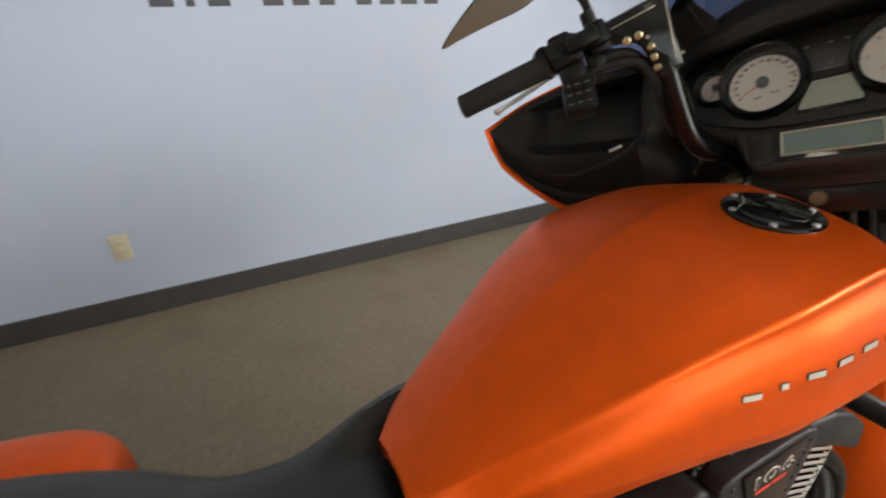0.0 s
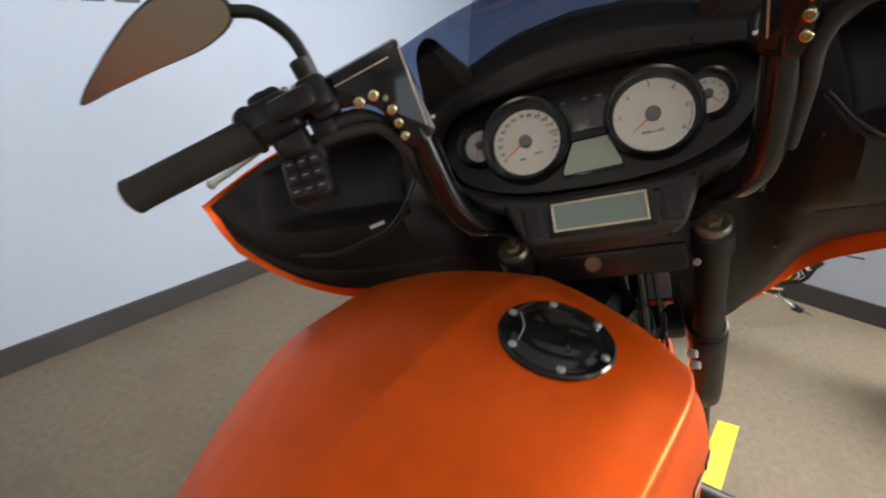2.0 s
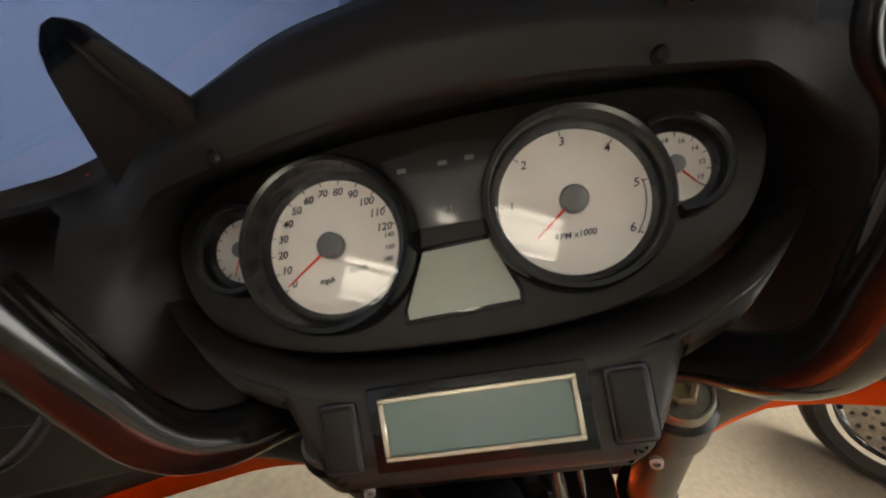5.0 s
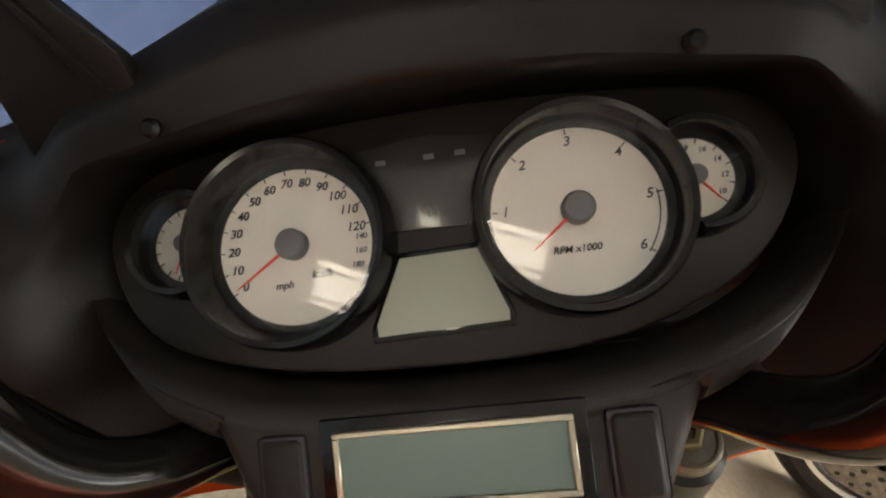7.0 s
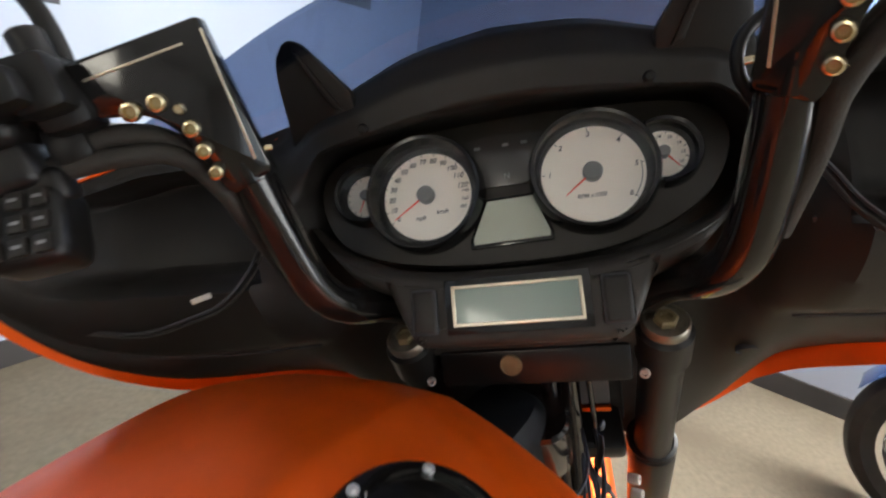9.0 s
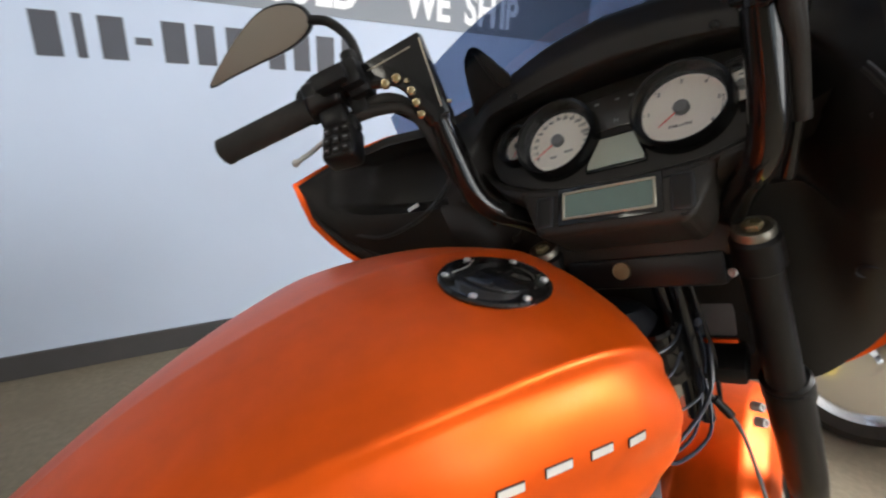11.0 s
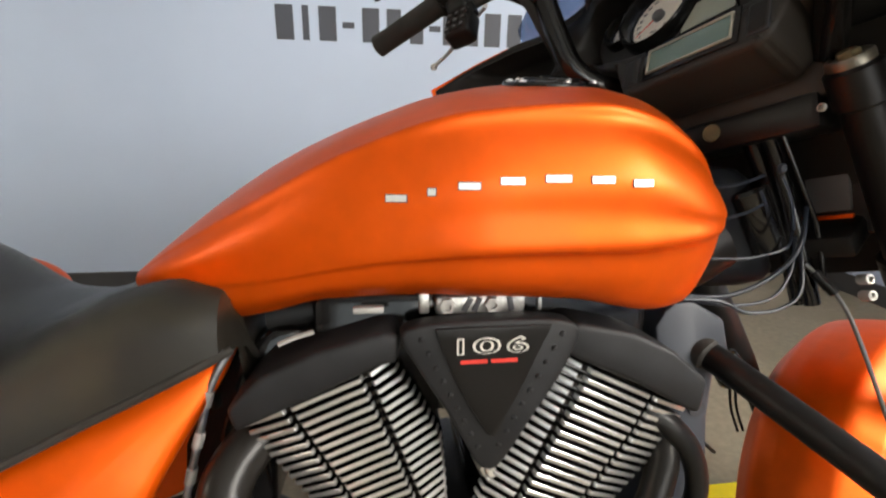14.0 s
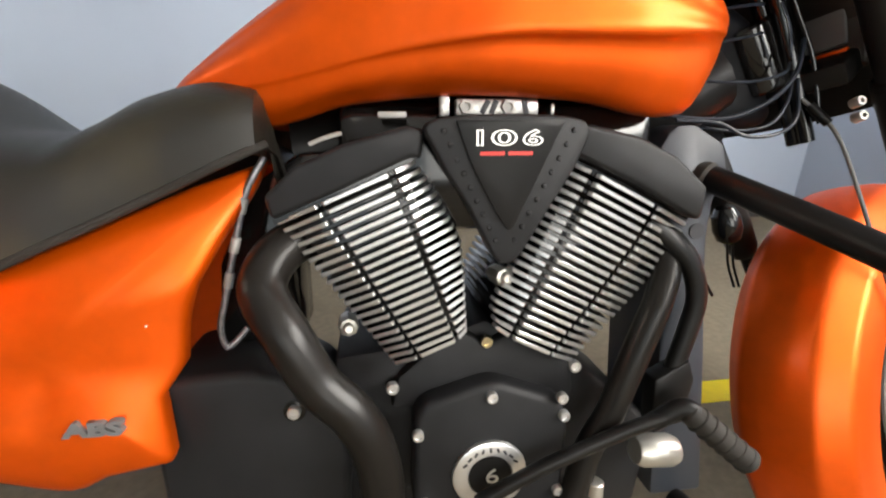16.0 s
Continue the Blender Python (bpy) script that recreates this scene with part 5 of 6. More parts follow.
RAIL_METAL = material("scuffed_bright_metal", (0.40, 0.39, 0.37), 0.36, 0.9, 0, 0.35, 160)
# triangular cover between the cylinders
sh = curve2([(0.519, 0.731), (0.60, 0.739), (0.693, 0.732), (0.688, 0.690), (0.655, 0.635), (0.622, 0.582), (0.606, 0.574), (0.592, 0.584), (0.566, 0.635), (0.530, 0.695)], 4)
cover = part("engine_badge", side_plate(sh, -0.138, 0.03, 0.004, 3), ENGINE_GREY, bike, "dark triangular engine badge with a displacement number")
inner_o = curve2([(0.549, 0.733), (0.561, 0.698), (0.577, 0.664), (0.596, 0.630), (0.605, 0.617)], 3, closed=False) + [(0.609, 0.614), (0.614, 0.618)] + curve2([(0.624, 0.640), (0.640, 0.672), (0.655, 0.706), (0.668, 0.733)], 3, closed=False)
part("badge_plate", side_plate(inner_o, -0.1415, 0.006, 0.0010), SATIN_BLACK, cover)
EM = Matrix(((1, 0, 0, 0), (0, 0, -1, -0.1418), (0, 1, 0, 0), (0, 0, 0, 1)))
for ch, x, wide in (("1", 0.5740, 1.75), ("0", 0.6005, 2.35), ("6", 0.6320, 1.95)):
    for grow, out, mat in ((0.0009, 0.0, SILVER), (-0.0002, -0.0006, SATIN_BLACK)):
        lettering(ch, 0.0238, Matrix.Translation((x, out, 0.7135)) @ EM @ Matrix.Diagonal((wide, 0.92, 1, 1)), 0.0008, mat, cover, "figure", bold=grow)
RED_MARK = material("red_marking", (0.55, 0.03, 0.02), 0.45)
for x in (0.588, 0.619):
    part("red_bar", box(x - 0.0135, -0.1422, 0.6960, x + 0.0135, -0.1405, 0.7000), RED_MARK, cover, "red marking bar")
for k in range(9):
    for (x0, z0), (x1, z1) in (((0.536, 0.722), (0.594, 0.602)), ((0.680, 0.722), (0.616, 0.602))):
        t = k / 8
        part("stud", moved(lathe([(0, 0.0022), (0.0022, 0.0018), (0.0032, 0)], 10), frame_at((x0 + (x1 - x0) * t, -0.138, z0 + (z1 - z0) * t), (0, -1, 0))), ENGINE_GREY, cover)
rail = part("fuel_rail", merged(box(0.553, -0.112, 0.738, 0.648, -0.098, 0.757, 0.003), box(0.536, -0.108, 0.738, 0.547, -0.098, 0.760, 0.002), box(0.664, -0.108, 0.738, 0.668, -0.098, 0.752, 0.001)), RAIL_METAL, bike, "bright metal fuel rail under the tank")
for x in (0.5645, 0.612):
    part("rail_bolt", moved(lathe([(0, 0.002), (0.0042, 0.002), (0.0048, 0.006), (0.0082, 0.0055), (0.0088, 0.0)], 6), frame_at((x, -0.112, 0.748), (0, -1, 0))), BOLT_GREY, rail, "dull hexagon bolt")
for x, a in ((0.586, 0.5), (0.596, 0.4), (0.632, -0.2)):
    part("rail_gap", moved(box(-0.0032, -0.0008, -0.008, 0.0032, 0.0006, 0.008, 0.0006), Matrix.Translation((x, -0.1122, 0.748)) @ Matrix.Rotation(a, 4, "Y")), INK, rail)
part("intake", box(0.42, -0.07, 0.60, 0.82, 0.10, 0.757, 0.02), GLOSS_BLACK, bike, "black intake under the tank")
part("frame_spine", tube([(0.36, 0.035, 0.70), (0.60, 0.035, 0.735), (0.86, 0.01, 0.76), (0.94, 0, 0.80)], 0.05, 14), SATIN_BLACK, bike, "black frame spine")


def bolt(x, z, y, r, mat=ALU, parent=None, label="bright bolt"):
    return part("bolt", moved(lathe([(0, 0.006), (r * 0.5, 0.006), (r * 0.55, 0.0085), (r * 0.85, 0.0085), (r, 0.007), (r, 0)], 16), frame_at((x, y, z), (0, -1, 0))), mat, parent or bike, label)


# spark plug ends
for x, z, y in ((0.617, 0.545, -0.092), (0.4216, 0.483, -0.072)):
    pl = part("plug_cap", moved(lathe([(0.0125, -0.03), (0.013, 0.002), (0.011, 0.006), (0.0075, 0.007), (0.0070, 0.014), (0.005, 0.016), (0.0, 0.016)], 8), frame_at((x, y, z), (0.1, -1, 0.1))), PALE_METAL, bike, "pale metal plug cap")

# crankcase
case = part("crankcase", merged(side_plate([(0.40, 0.16), (0.84, 0.16), (0.86, 0.30), (0.70, 0.44), (0.60, 0.48), (0.50, 0.45), (0.40, 0.44)], -0.070, 0.21, 0.012), side_plate([(0.482, 0.415), (0.558, 0.478), (0.600, 0.452), (0.642, 0.474), (0.716, 0.416), (0.722, 0.37), (0.47, 0.37)], -0.088, 0.08, 0.008)), ENGINE_GREY, bike, "dark cast crankcase")
cam_o = [(0.499, 0.374), (0.512, 0.392), (0.590, 0.414), (0.606, 0.414), (0.694, 0.380), (0.703, 0.340), (0.700, 0.245), (0.64, 0.185), (0.55, 0.185), (0.495, 0.245)]
cam_cover = part("cam_cover", side_plate(cam_o, -0.120, 0.05, 0.010, 3), ENGINE_GREY, bike, "dark six-sided cam cover")
for x, z in ((0.597, 0.397), (0.503, 0.352), (0.690, 0.388), (0.694, 0.362), (0.690, 0.25), (0.51, 0.25)):
    bolt(x, z, -0.119, 0.0075, parent=cam_cover)
for x, z, y in ((0.597, 0.458, -0.086), (0.474, 0.40, -0.083), (0.721, 0.412, -0.083)):
    bolt(x, z, y, 0.0085, BRASS if x == 0.597 else ALU, case)
badge = part("round_badge", moved(lathe([(0.0, 0.003), (0.028, 0.003), (0.030, 0.0055), (0.046, 0.0055), (0.049, 0.004), (0.050, 0.0)], 48), frame_at((0.596, -0.121, 0.285), (0, -1, 0))), ALU, cam_cover, "bright ring badge with a dark centre")
part("badge_centre", moved(lathe([(0.0, 0.0065), (0.0285, 0.006), (0.0285, 0.002)], 40), frame_at((0.596, -0.121, 0.285), (0, -1, 0))), SATIN_BLACK, cam_cover)
lettering("6", 0.030, Matrix(((1.35, 0, 0, 0.598), (0, 0, -1, -0.1278), (0, 1, 0, 0.285), (0, 0, 0, 1))), 0.0006, SILVER, cam_cover, "figure")
for k in range(9):
    a = radians(150 - 15 * k)
    part("badge_mark", moved(box(-0.0016, -0.0035, 0, 0.0016, 0.0035, 0.0006), frame_at((0.596 + 0.0385 * math.cos(a), -0.1263, 0.285 + 0.0385 * math.sin(a)), (0, -1, 0)) @ Matrix.Rotation(math.pi / 2 - a, 4, "Z")), INK, cam_cover)

prim_o = [(0.195, 0.425), (0.210, 0.447), (0.31, 0.450), (0.345, 0.440), (0.388, 0.412), (0.412, 0.375), (0.42, 0.33), (0.41, 0.20), (0.215, 0.20), (0.195, 0.29), (0.192, 0.36)]
prim = part("gearbox_cover", side_plate(prim_o, -0.116, 0.16, 0.012, 3), ENGINE_GREY, bike, "dark grey gearbox cover")
bolt(0.356, 0.398, -0.117, 0.008, parent=prim)
part("bolt_well", moved(lathe([(0, 0.001), (0.013, 0.001), (0.014, -0.002)], 20), frame_at((0.356, -0.1165, 0.397), (0, -1, 0))), GLOSS_BLACK, prim)
part("swingarm_plate", side_plate([(0.25, 0.45), (0.26, 0.56), (0.31, 0.66), (0.37, 0.70), (0.42, 0.70), (0.36, 0.60), (0.36, 0.45)], -0.03, 0.10, 0.01), GLOSS_BLACK, bike, "black frame plate behind the side cover")
BRAID = material("braided_steel", (0.22, 0.22, 0.23), 0.35, 0.7, 0, 0.3, 120, 0.3, 900)
part("metal_trim", tube([(0.392, -0.100, 0.709), (0.410, -0.100, 0.716), (0.428, -0.100, 0.721)], 0.0028, 10, flat=0.6), BOLT_GREY, bike, "thin worn metal trim round the rocker cover")
part("metal_clip", box(0.468, -0.098, 0.737, 0.500, -0.085, 0.744, 0.002), BOLT_GREY, bike)
hose = part("breather_hose", tube([(0.335, -0.060, 0.695), (0.314, -0.070, 0.657), (0.302, -0.074, 0.615), (0.290, -0.076, 0.570), (0.280, -0.076, 0.532), (0.270, -0.076, 0.493), (0.273, -0.074, 0.468), (0.282, -0.072, 0.470), (0.298, -0.066, 0.487)], 0.0042, 10), BRAID, bike, "grey braided breather hose")
for p, d in (((0.3085, -0.072, 0.640), (-0.3, 0, -1)), ((0.2965, -0.075, 0.594), (-0.3, 0, -1)), ((0.2855, -0.076, 0.552), (-0.25, 0, -1))):
    part("hose_sleeve", moved(lathe([(0.0042, -0.010), (0.0058, -0.009), (0.0058, 0.009), (0.0042, 0.010)], 14), frame_at(p, d)), BOLT_GREY, hose, "dull metal hose sleeve")
part("hose_clip", box(0.262, -0.078, 0.588, 0.270, -0.066, 0.612, 0.002), PALE_METAL, hose)
part("hose_bolt", moved(lathe([(0, 0.004), (0.0042, 0.004), (0.0055, 0.002), (0.0055, -0.004)], 10), frame_at((0.286, -0.078, 0.622), (0, -1, 0))), BOLT_GREY, hose)
EXH = material("black_exhaust_pipe", (0.010, 0.0086, 0.0074), 0.30, 0.0, 0, 0.3, 9, spec=0.26)
part("rear_exhaust", tube([(0.40, -0.04, 0.60), (0.356, -0.085, 0.592), (0.335, -0.125, 0.556), (0.361, -0.148, 0.5075), (0.391, -0.152, 0.450), (0.427, -0.155, 0.4095), (0.449, -0.155, 0.362), (0.457, -0.15, 0.29), (0.44, -0.15, 0.21), (0.30, -0.16, 0.16), (-0.1, -0.19, 0.17)], 0.0265, 24), EXH, bike, "black rear exhaust pipe")
part("front_exhaust", tube([(0.81, -0.05, 0.60), (0.832, -0.095, 0.56), (0.8165, -0.115, 0.514), (0.803, -0.12, 0.483), (0.777, -0.122, 0.414), (0.756, -0.122, 0.3555), (0.733, -0.12, 0.309), (0.68, -0.13, 0.20), (0.5, -0.14, 0.15)], 0.0185, 20), EXH, bike, "black front exhaust pipe")
part("heat_tube", tube([(0.80, -0.07, 0.56), (0.815, -0.098, 0.53), (0.812, -0.104, 0.48), (0.795, -0.104, 0.42), (0.775, -0.10, 0.36)], 0.0075, 10), EXH, bike)
part("exhaust_can", moved(lathe([(0, -0.034), (0.018, -0.032), (0.0225, -0.022), (0.0225, 0.018), (0.018, 0.029), (0, 0.032)], 24), frame_at((0.835, -0.115, 0.290), (0.97, 0, -0.10))), PALE_METAL, bike, "pale horn cover")
part("pinch_bolt", rod((0.738, -0.135, 0.245), (0.738, -0.135, 0.268), 0.011), PALE_METAL, bike)

# frame front
part("down_tube", tube([(0.805, -0.095, 0.612), (0.836, -0.105, 0.5855), (0.860, -0.110, 0.554), (0.8715, -0.112, 0.51), (0.865, -0.112, 0.470), (0.854, -0.112, 0.428), (0.842, -0.112, 0.383), (0.835, -0.112, 0.340)], 0.0155, 16, flat=0.8), SATIN_BLACK, bike, "curved black down tube")
part("pedal_bracket", side_plate([(0.815, 0.405), (0.862, 0.43), (0.872, 0.40), (0.860, 0.345), (0.815, 0.335)], -0.128, 0.03, 0.005), SATIN_BLACK, bike, "black bracket of the brake pedal")
PLATE_GREY = material("blue_grey_metal", (0.0279, 0.0329, 0.0434), 0.5, 0.0, 0, 0.1, 8, 0.08, 500)
cooler = part("oil_cooler_cover", side_plate([(0.822, 0.700), (0.833, 0.720), (0.845, 0.730), (0.868, 0.731), (0.912, 0.706), (0.924, 0.663), (0.906, 0.633), (0.9035, 0.580), (0.911, 0.498), (0.921, 0.421), (0.945, 0.18), (0.86, 0.18), (0.85, 0.45), (0.835, 0.62)], -0.078, 0.15, 0.006), PLATE_GREY, bike, "blue-grey oil cooler cover")
part("hole", moved(lathe([(0, 0.001), (0.011, 0.001), (0.011, -0.003)], 20), frame_at((0.886, -0.0785, 0.592), (0, -1, 0))), INK, cooler)
NECK = material("dark_blue_grey_plastic", (0.005, 0.006, 0.008), 0.55, 0, 0, 0.2, 10, 0.08, 600, spec=0.12)
CABLE_GREY = material("blue_grey_cable", (0.012, 0.016, 0.025), 0.35, 0, 0, 0.15, 30, spec=0.3)


def neck_fn(u, v):
    """An upright barrel round the steering head, drawn in at both ends."""
    z = 0.725 + 0.170 * u
    r = ease(u, (0, 0.06, 0.15, 0.85, 0.95, 1), (0.55, 0.9, 1, 0.95, 0.75, 0.0))
    a = 2 * math.pi * v
    c, s = math.cos(a), math.sin(a)
    return Vector((0.945 - 0.06 * (u - 0.5) + 0.085 * r * math.copysign(abs(c) ** 0.7, c), 0.032 + 0.046 * r * math.copysign(abs(s) ** 0.7, s), z))


neck = part("neck_cover", sheet(neck_fn, 20, 36, wrap=True), NECK, bike, "dark blue-grey steering neck cover")
part("neck_strip", tube([(0.975, -0.066, 0.878), (0.990, -0.067, 0.85), (1.002, -0.064, 0.815)], 0.0060, 8, flat=0.35), CABLE_GREY, neck, "pale worn strip on the neck cover")
part("strip_bolt", moved(lathe([(0, 0.004), (0.004, 0.004), (0.006, 0.002), (0.006, 0)], 14), frame_at((0.972, -0.066, 0.888), (0, -1, 0))), CABLE_GREY, neck)
for pts, r in (([(0.86, -0.055, 0.865), (0.895, -0.072, 0.867), (0.93, -0.068, 0.873), (0.965, -0.05, 0.88)], 0.0028),
               ([(0.87, -0.060, 0.825), (0.90, -0.074, 0.830), (0.93, -0.070, 0.836), (0.965, -0.055, 0.845)], 0.0026),
               ([(0.86, -0.068, 0.785), (0.888, -0.074, 0.782), (0.937, -0.076, 0.782), (0.985, -0.074, 0.793), (1.015, -0.05, 0.81)], 0.0028),
               ([(0.82, -0.066, 0.745), (0.852, -0.074, 0.738), (0.913, -0.080, 0.738), (0.971, -0.078, 0.761), (1.004, -0.074, 0.795), (1.03, -0.05, 0.84)], 0.0048),
               ([(0.84, -0.078, 0.735), (0.898, -0.080, 0.731), (0.939, -0.080, 0.715), (0.986, -0.078, 0.718), (1.014, -0.074, 0.739), (1.03, -0.05, 0.79)], 0.0040),
               ([(0.87, -0.066, 0.728), (0.93, -0.072, 0.722), (0.98, -0.070, 0.730), (1.01, -0.06, 0.76), (1.03, -0.04, 0.80)], 0.0034)):
    part("cable", tube(pts, r * 0.62, 8), CABLE_GREY, bike, "blue-grey cable wrapped round the neck")
# engine guard
guard = part("engine_guard", tube([(0.845, -0.03, 0.684), (0.887, -0.062, 0.668), (0.925, -0.160, 0.634), (0.962, -0.262, 0.597), (0.992, -0.352, 0.560), (1.0, -0.405, 0.50), (0.985, -0.41, 0.38), (0.955, -0.36, 0.25), (0.92, -0.2, 0.18), (0.90, -0.08, 0.17)], 0.0175, 18), SATIN_BLACK, bike, "black tubular engine guard")
part("guard_collar", rod((0.884, -0.058, 0.669), (0.894, -0.082, 0.661), 0.0205), RUBBER, guard)
# brake pedal
pedal = part("brake_pedal", merged(tube([(0.575, -0.150, 0.268), (0.645, -0.152, 0.306), (0.744, -0.152, 0.345), (0.801, -0.152, 0.3625), (0.842, -0.155, 0.373)], 0.0095, 14, flat=1.5), tube([(0.800, -0.150, 0.358), (0.832, -0.158, 0.382), (0.850, -0.165, 0.378)], 0.012, 12)), SATIN_BLACK, bike, "black brake pedal arm")
peg = part("pedal_rubber", rod((0.838, -0.160, 0.381), (0.914, -0.190, 0.3155), 0.0150, 0.0165, 24, 0.004), RUBBER, pedal, "ribbed rubber pedal peg")
for k in range(6):
    p = Vector((0.838, -0.160, 0.381)).lerp(Vector((0.914, -0.190, 0.3155)), 0.2 + 0.14 * k)
    part("peg_rib", moved(lathe([(0.0150, -0.003), (0.0172, -0.0015), (0.0172, 0.0015), (0.0150, 0.003)], 20), frame_at(p, (0.076, -0.030, -0.0655))), RUBBER, peg)
# turn signal behind the guard
sig = part("turn_signal", moved(lathe([(0, 0.034), (0.014, 0.030), (0.022, 0.014), (0.0235, -0.008), (0.019, -0.026), (0.008, -0.034), (0, -0.035)], 22), frame_at((1.045, 0.06, 0.572), (-0.3, 0, 1))), GLOSS_BLACK, bike, "small black turn signal")
for dx in (0.0, 0.010):
    part("wire", tube([(1.050 + dx, 0.06, 0.545), (1.062 + dx, 0.065, 0.50), (1.075 + dx, 0.06, 0.46)], 0.0022, 8), SATIN_BLACK, sig)
part("wire", tube([(0.915, -0.05, 0.53), (0.945, -0.03, 0.505), (0.985, 0.0, 0.47)], 0.0026, 8), SATIN_BLACK, sig)


# ---- second motorcycle, seen in part beyond the first ----
BLUE = material("blue_metallic_paint", (0.03, 0.09, 0.28), 0.25, 0.4, 0.5, 0.1, 20)
ROTOR = material("worn_steel_disc", (0.34, 0.31, 0.27), 0.42, 0.9, 0, 0.3, 50)
AMBER = material("amber_lens", (0.9, 0.28, 0.01), 0.2, 0, 0.5)
other = tagged(new("motorcycle"), "blue chrome-trimmed motorcycle parked on the carpet", "motorcycle")
other.matrix_world = Matrix.Translation((2.455, -0.635, 0)) @ Matrix.Rotation(radians(78), 4, "Z")
OW = Matrix.Translation((0, 0, 0.315)) @ Matrix.Rotation(radians(90), 4, "X")
ow = part("front_wheel", moved(lathe([(0.212, -0.05), (0.228, -0.054), (0.236, -0.046), (0.222, -0.036), (0.206, -0.02), (0.205, 0.02), (0.222, 0.036), (0.236, 0.046), (0.228, 0.054), (0.212, 0.05)], 48), OW), CHROME, other, "chrome wheel rim")
part("tyre", moved(lathe([(0.226, -0.052), (0.265, -0.066), (0.298, -0.052), (0.314, -0.02), (0.315, 0.02), (0.298, 0.052), (0.265, 0.066), (0.226, 0.052)], 56), OW), RUBBER, ow, "black tyre")
part("hub", rod((0, -0.07, 0.315), (0, 0.07, 0.315), 0.045), CHROME, ow)
for k in range(10):
    a = 2 * math.pi * k / 10
    part("spoke", rod((0.04 * math.cos(a), 0, 0.315 + 0.04 * math.sin(a)), (0.212 * math.cos(a), 0, 0.315 + 0.212 * math.sin(a)), 0.013, 0.009), SATIN_BLACK, ow)
for s in (-1, 1):
    part("brake_disc", moved(lathe([(0.072, 0.0), (0.182, 0.0), (0.182, 0.004), (0.072, 0.004), (0.072, 0)], 44), Matrix.Translation((0, 0.066 * s, 0)) @ OW), ROTOR, ow, "drilled steel brake disc")
    for k in range(54):
        hr, hn, size = ((0.098, 14, 1.15), (0.131, 18, 1.1), (0.162, 22, 1.0))[0 if k < 14 else 1 if k < 32 else 2]
        a = 2 * math.pi * (k if k < 14 else k - 14 if k < 32 else k - 32) / hn + 9 * hr
        part("disc_hole", moved(lathe([(0, 0.0052), (0.0075 * size, 0.0052), (0.0075 * size, 0.004)], 10), Matrix.Translation((hr * math.cos(a), 0.066 * s + (0.0095 if s > 0 else 0.0), 0.315 + hr * math.sin(a))) @ Matrix.Rotation(radians(90), 4, "X")), INK, ow)
    part("fork_leg", rod((0.0, 0.10 * s, 0.315), (-0.36, 0.10 * s, 0.98), 0.03), CHROME, other, "chrome fork leg")
    part("turn_signal", moved(lathe([(0, 0.03), (0.022, 0.026), (0.030, 0.008), (0.030, -0.01), (0.02, -0.03), (0, -0.032)], 20), frame_at((-0.20, 0.23 * s, 0.80), (1, 0, 0))), AMBER, other, "amber turn signal")
    part("signal_arm", rod((-0.22, 0.10 * s, 0.80), (-0.22, 0.215 * s, 0.80), 0.01), CHROME, other)
part("front_fender", thick(sheet(lambda u, v: Vector((0.345 * math.cos(radians(20 + 165 * u)), (v - 0.5) * 0.17 * (1 - 0.1 * abs(2 * v - 1)), 0.315 + (0.345 - 0.03 * abs(2 * v - 1) ** 2) * math.sin(radians(20 + 165 * u)))), 30, 12), 0.003), BLUE, other, "blue front fender")
part("fuel_tank", moved(lathe([(0, -0.33), (0.08, -0.30), (0.15, -0.12), (0.155, 0.06), (0.11, 0.2), (0.0, 0.24)], 28), Matrix.Translation((-0.72, 0, 0.80)) @ Matrix.Rotation(radians(90), 4, "Y") @ Matrix.Diagonal((0.8, 1, 1, 1))), BLUE, other, "blue fuel tank")
part("engine", box(-0.95, -0.13, 0.18, -0.5, 0.13, 0.62, 0.05), CHROME, other)
part("seat", moved(lathe([(0, -0.35), (0.11, -0.3), (0.14, 0), (0.11, 0.3), (0, 0.34)], 24), Matrix.Translation((-1.3, 0, 0.68)) @ Matrix.Rotation(radians(90), 4, "Y") @ Matrix.Diagonal((0.5, 1, 1, 1))), LEATHER, other)
part("handlebar", tube([(-0.62, -0.36, 1.05), (-0.5, -0.28, 1.08), (-0.42, -0.1, 1.03), (-0.42, 0.1, 1.03), (-0.5, 0.28, 1.08), (-0.62, 0.36, 1.05)], 0.014, 12), CHROME, other)
part("headlight", moved(lathe([(0, 0.07), (0.08, 0.06), (0.09, 0.03), (0.08, -0.06), (0.03, -0.11), (0, -0.11)], 28), frame_at((-0.26, 0, 0.88), (1, 0, 0))), CHROME, other, "chrome headlight")
for a, b in (((-0.05, -0.16, 0.5), (0.02, -0.24, 0.42)),):
    part("highway_peg", rod(a, b, 0.014, 0.010), CHROME, other, "chrome peg")
part("rear_wheel", moved(lathe([(0.0, -0.05), (0.2, -0.03), (0.225, -0.07), (0.30, -0.07), (0.315, 0), (0.30, 0.07), (0.225, 0.07), (0.2, 0.03), (0, 0.05)], 40), Matrix.Translation((-1.63, 0, 0.315)) @ Matrix.Rotation(radians(90), 4, "X")), RUBBER, other)
part("side_stand", tube([(-0.8, 0.12, 0.25), (-0.8, 0.22, 0.1), (-0.8, 0.27, 0.006)], 0.012, 10), CHROME, other)

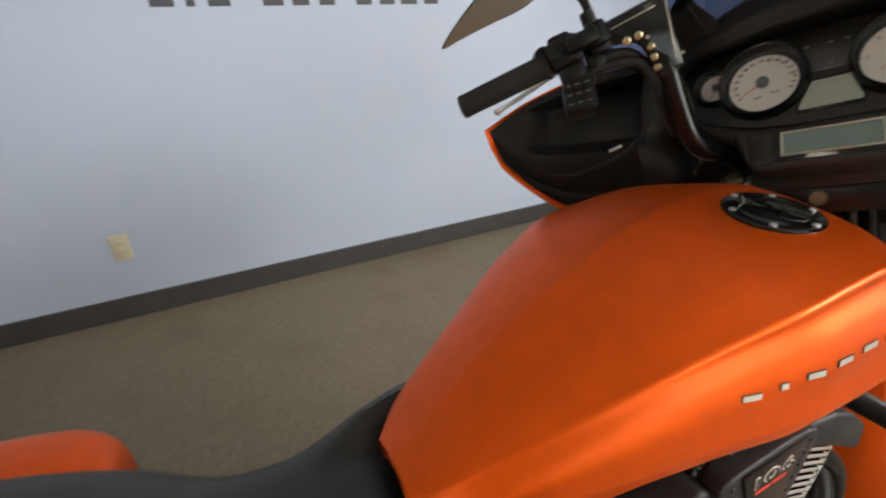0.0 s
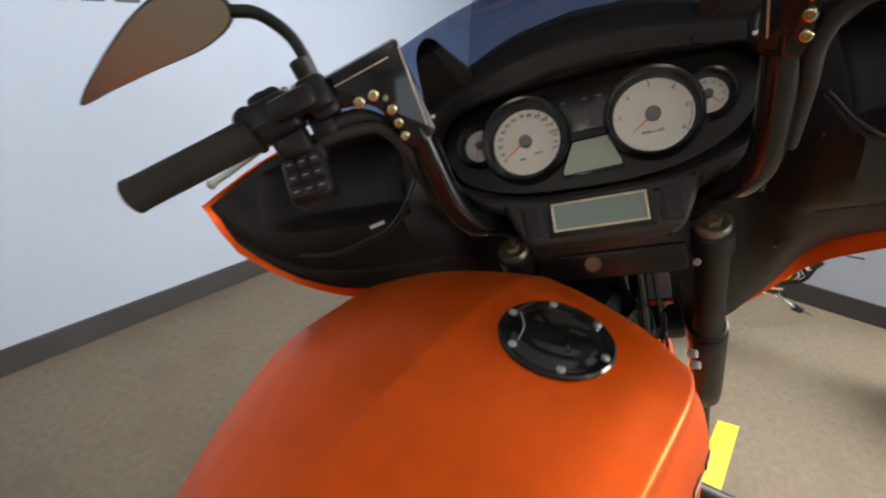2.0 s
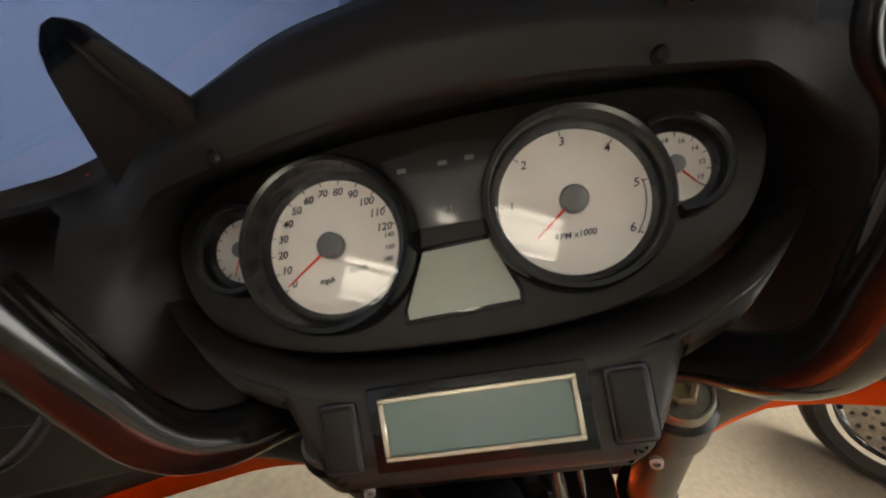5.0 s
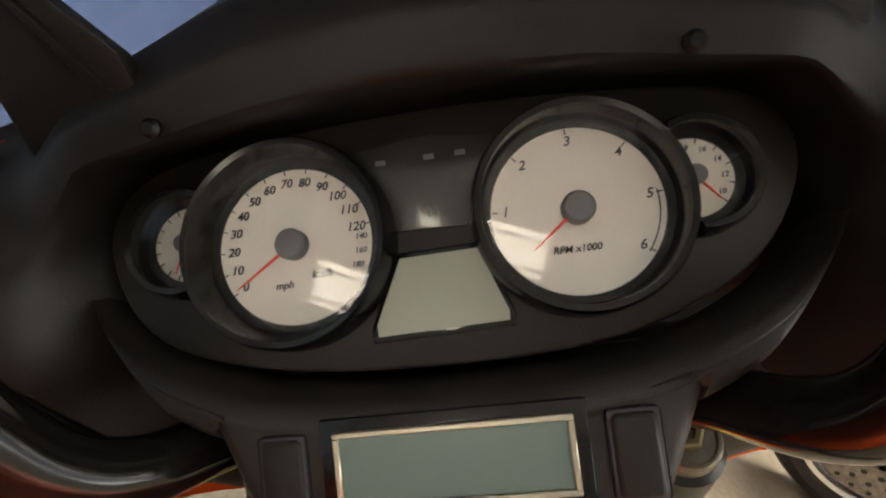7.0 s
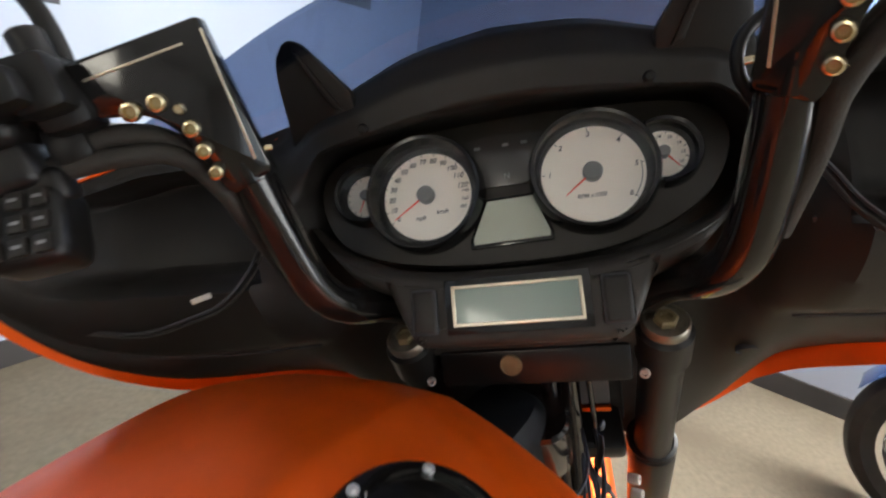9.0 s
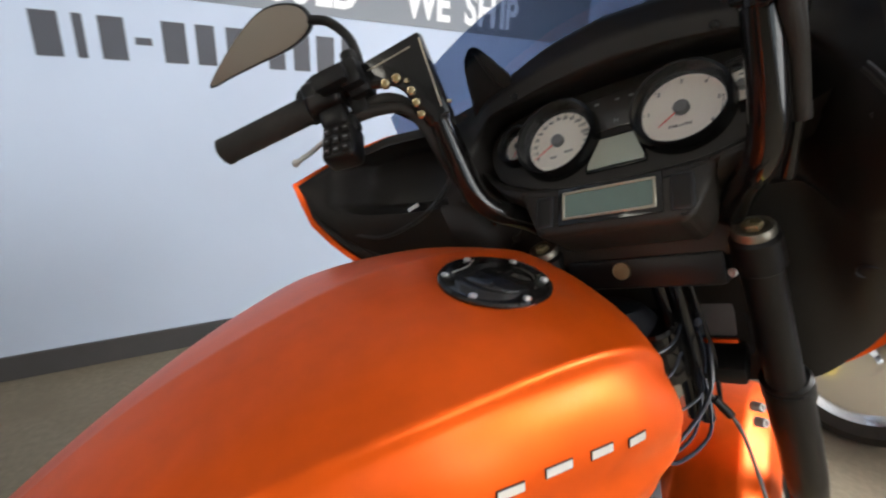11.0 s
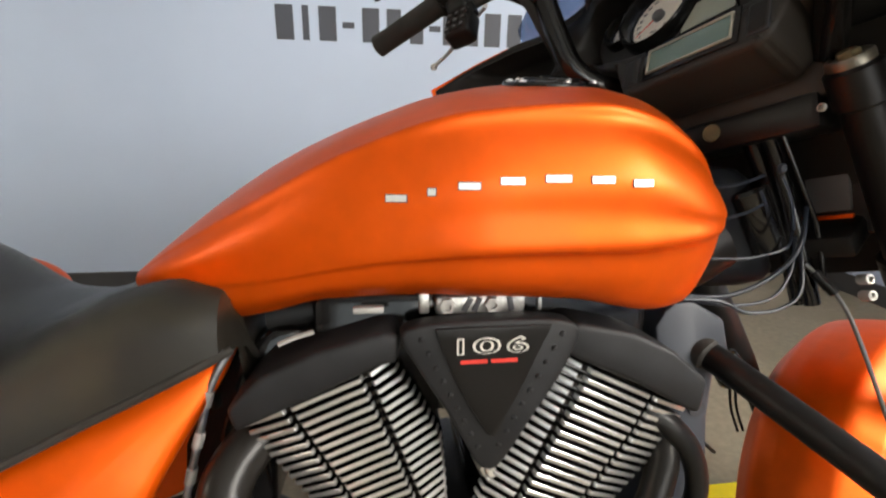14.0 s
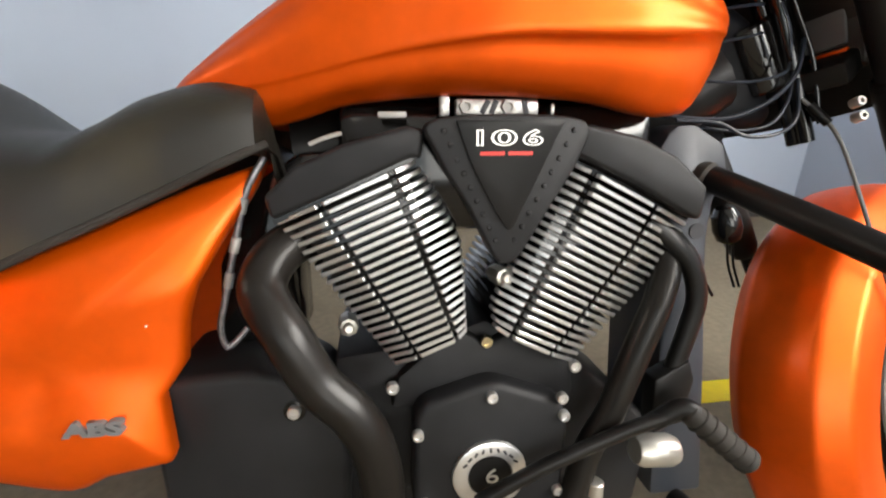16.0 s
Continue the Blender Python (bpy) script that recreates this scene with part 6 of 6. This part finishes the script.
# ---- third motorcycle, glimpsed past the fairing ----
third = tagged(new("motorcycle"), "chrome-trimmed motorcycle standing on its side stand near the wall", "motorcycle")
MUFFLER = material("dark_muffler", (0.05, 0.045, 0.035), 0.3, 0.6, 0, 0.15, 12)
CRIMSON = material("dark_red_paint", (0.22, 0.01, 0.015), 0.22, 0.3, 0.4, 0.1, 20)
LENS = material("clear_lens", (0.85, 0.86, 0.88), 0.15, 0, 0.5)
strip = part("fender_strip", tube([(2.40, 0.330, 0.440), (2.40, 0.280, 0.392), (2.40, 0.236, 0.357), (2.40, 0.184, 0.327), (2.40, 0.140, 0.316), (2.40, 0.106, 0.322)], 0.017, 20, r_end=0.012), MUFFLER, third, "dark fender strip between two chrome edges")
part("chrome_band", tube([(2.385, 0.330, 0.420), (2.385, 0.280, 0.370), (2.385, 0.243, 0.339), (2.385, 0.190, 0.311), (2.385, 0.141, 0.301), (2.385, 0.110, 0.303)], 0.0045, 10), CHROME, strip, "chrome edge trim")
part("chrome_band", tube([(2.385, 0.320, 0.450), (2.385, 0.270, 0.412), (2.385, 0.229, 0.377), (2.385, 0.177, 0.343), (2.385, 0.134, 0.331), (2.385, 0.096, 0.340)], 0.0060, 10), CHROME, strip, "chrome edge trim")
pipe = part("muffler", tube([(2.50, 0.330, 0.440), (2.50, 0.215, 0.372), (2.50, 0.120, 0.322)], 0.026, 20), MUFFLER, third, "dark muffler")
part("pipe_edge", tube([(2.475, 0.260, 0.425), (2.475, 0.205, 0.392), (2.475, 0.170, 0.372)], 0.009, 10), CHROME, pipe)
signal = part("turn_signal", moved(lathe([(0, 0.044), (0.020, 0.040), (0.032, 0.026), (0.034, -0.024), (0.022, -0.038), (0, -0.040)], 24), frame_at((2.44, 0.130, 0.388), (-0.15, -0.93, -0.30))), AMBER, third, "amber turn signal with a clear top")
part("signal_lens", moved(lathe([(0, 0.030), (0.016, 0.028), (0.024, 0.016), (0.025, -0.024), (0, -0.028)], 20), frame_at((2.445, 0.138, 0.409), (-0.10, -0.90, -0.42))), LENS, signal, "clear white lens")
part("signal_shell", moved(lathe([(0, -0.040), (0.016, -0.028), (0.028, 0.0), (0.030, 0.012), (0, 0.014)], 20), frame_at((2.50, 0.082, 0.368), (-0.6, 0.8, 0.1))), CHROME, third, "chrome signal shell")
post = part("frame_post", rod((2.56, 0.090, 0.305), (2.56, 0.012, 0.425), 0.017, 0.015), MUFFLER, third, "brown metal post")
part("post_ring", rod((2.555, 0.044, 0.375), (2.555, 0.036, 0.388), 0.021), CHROME, post, "bright clamp ring")
part("side_stand", tube([(2.42, 0.125, 0.31), (2.47, 0.104, 0.276), (2.673, 0.101, 0.18), (2.759, 0.009, 0.10), (2.925, -0.067, 0.010)], 0.010, 12, r_end=0.006), CHROME, third, "chrome side stand")
part("stand_joint", rod((2.745, 0.024, 0.112), (2.775, -0.003, 0.093), 0.016), SATIN_BLACK, third)
part("cable", tube([(2.47, 0.125, 0.325), (2.50, 0.091, 0.318), (2.51, 0.044, 0.350), (2.51, 0.026, 0.416), (2.52, 0.014, 0.465), (2.54, -0.010, 0.505), (2.58, -0.060, 0.520)], 0.0075, 10), RUBBER, third, "black cable")
part("cable", tube([(2.52, 0.130, 0.465), (2.53, 0.085, 0.462), (2.54, 0.045, 0.447), (2.545, 0.020, 0.440)], 0.0035, 8), RUBBER, third, "thin black wire")
part("cable", tube([(2.53, 0.085, 0.490), (2.54, 0.030, 0.488), (2.55, -0.030, 0.475), (2.58, -0.10, 0.470)], 0.0035, 8), RUBBER, third, "thin black wire")
TW = Matrix.Translation((2.48, 0.50, 0.31)) @ Matrix.Rotation(radians(-82), 4, "Z") @ Matrix.Rotation(radians(90), 4, "X")
tw = part("rear_wheel", moved(lathe([(0.0, -0.05), (0.05, -0.05), (0.06, -0.02), (0.2, -0.02), (0.225, -0.055), (0.225, 0.055), (0.2, 0.02), (0.06, 0.02), (0.05, 0.05), (0, 0.05)], 40), TW), CHROME, third, "chrome rear wheel")
part("tyre", moved(lathe([(0.22, -0.06), (0.26, -0.075), (0.295, -0.055), (0.31, 0), (0.295, 0.055), (0.26, 0.075), (0.22, 0.06)], 48), TW), RUBBER, tw, "black tyre")
part("rear_fender", moved(thick(sheet(lambda u, v: Vector((0.34 * math.cos(radians(10 + 160 * u)), (v - 0.5) * 0.17, 0.34 * math.sin(radians(10 + 160 * u)))), 26, 8), 0.003), Matrix.Translation((2.48, 0.50, 0.31)) @ Matrix.Rotation(radians(-82), 4, "Z")), CRIMSON, third, "dark red rear fender")
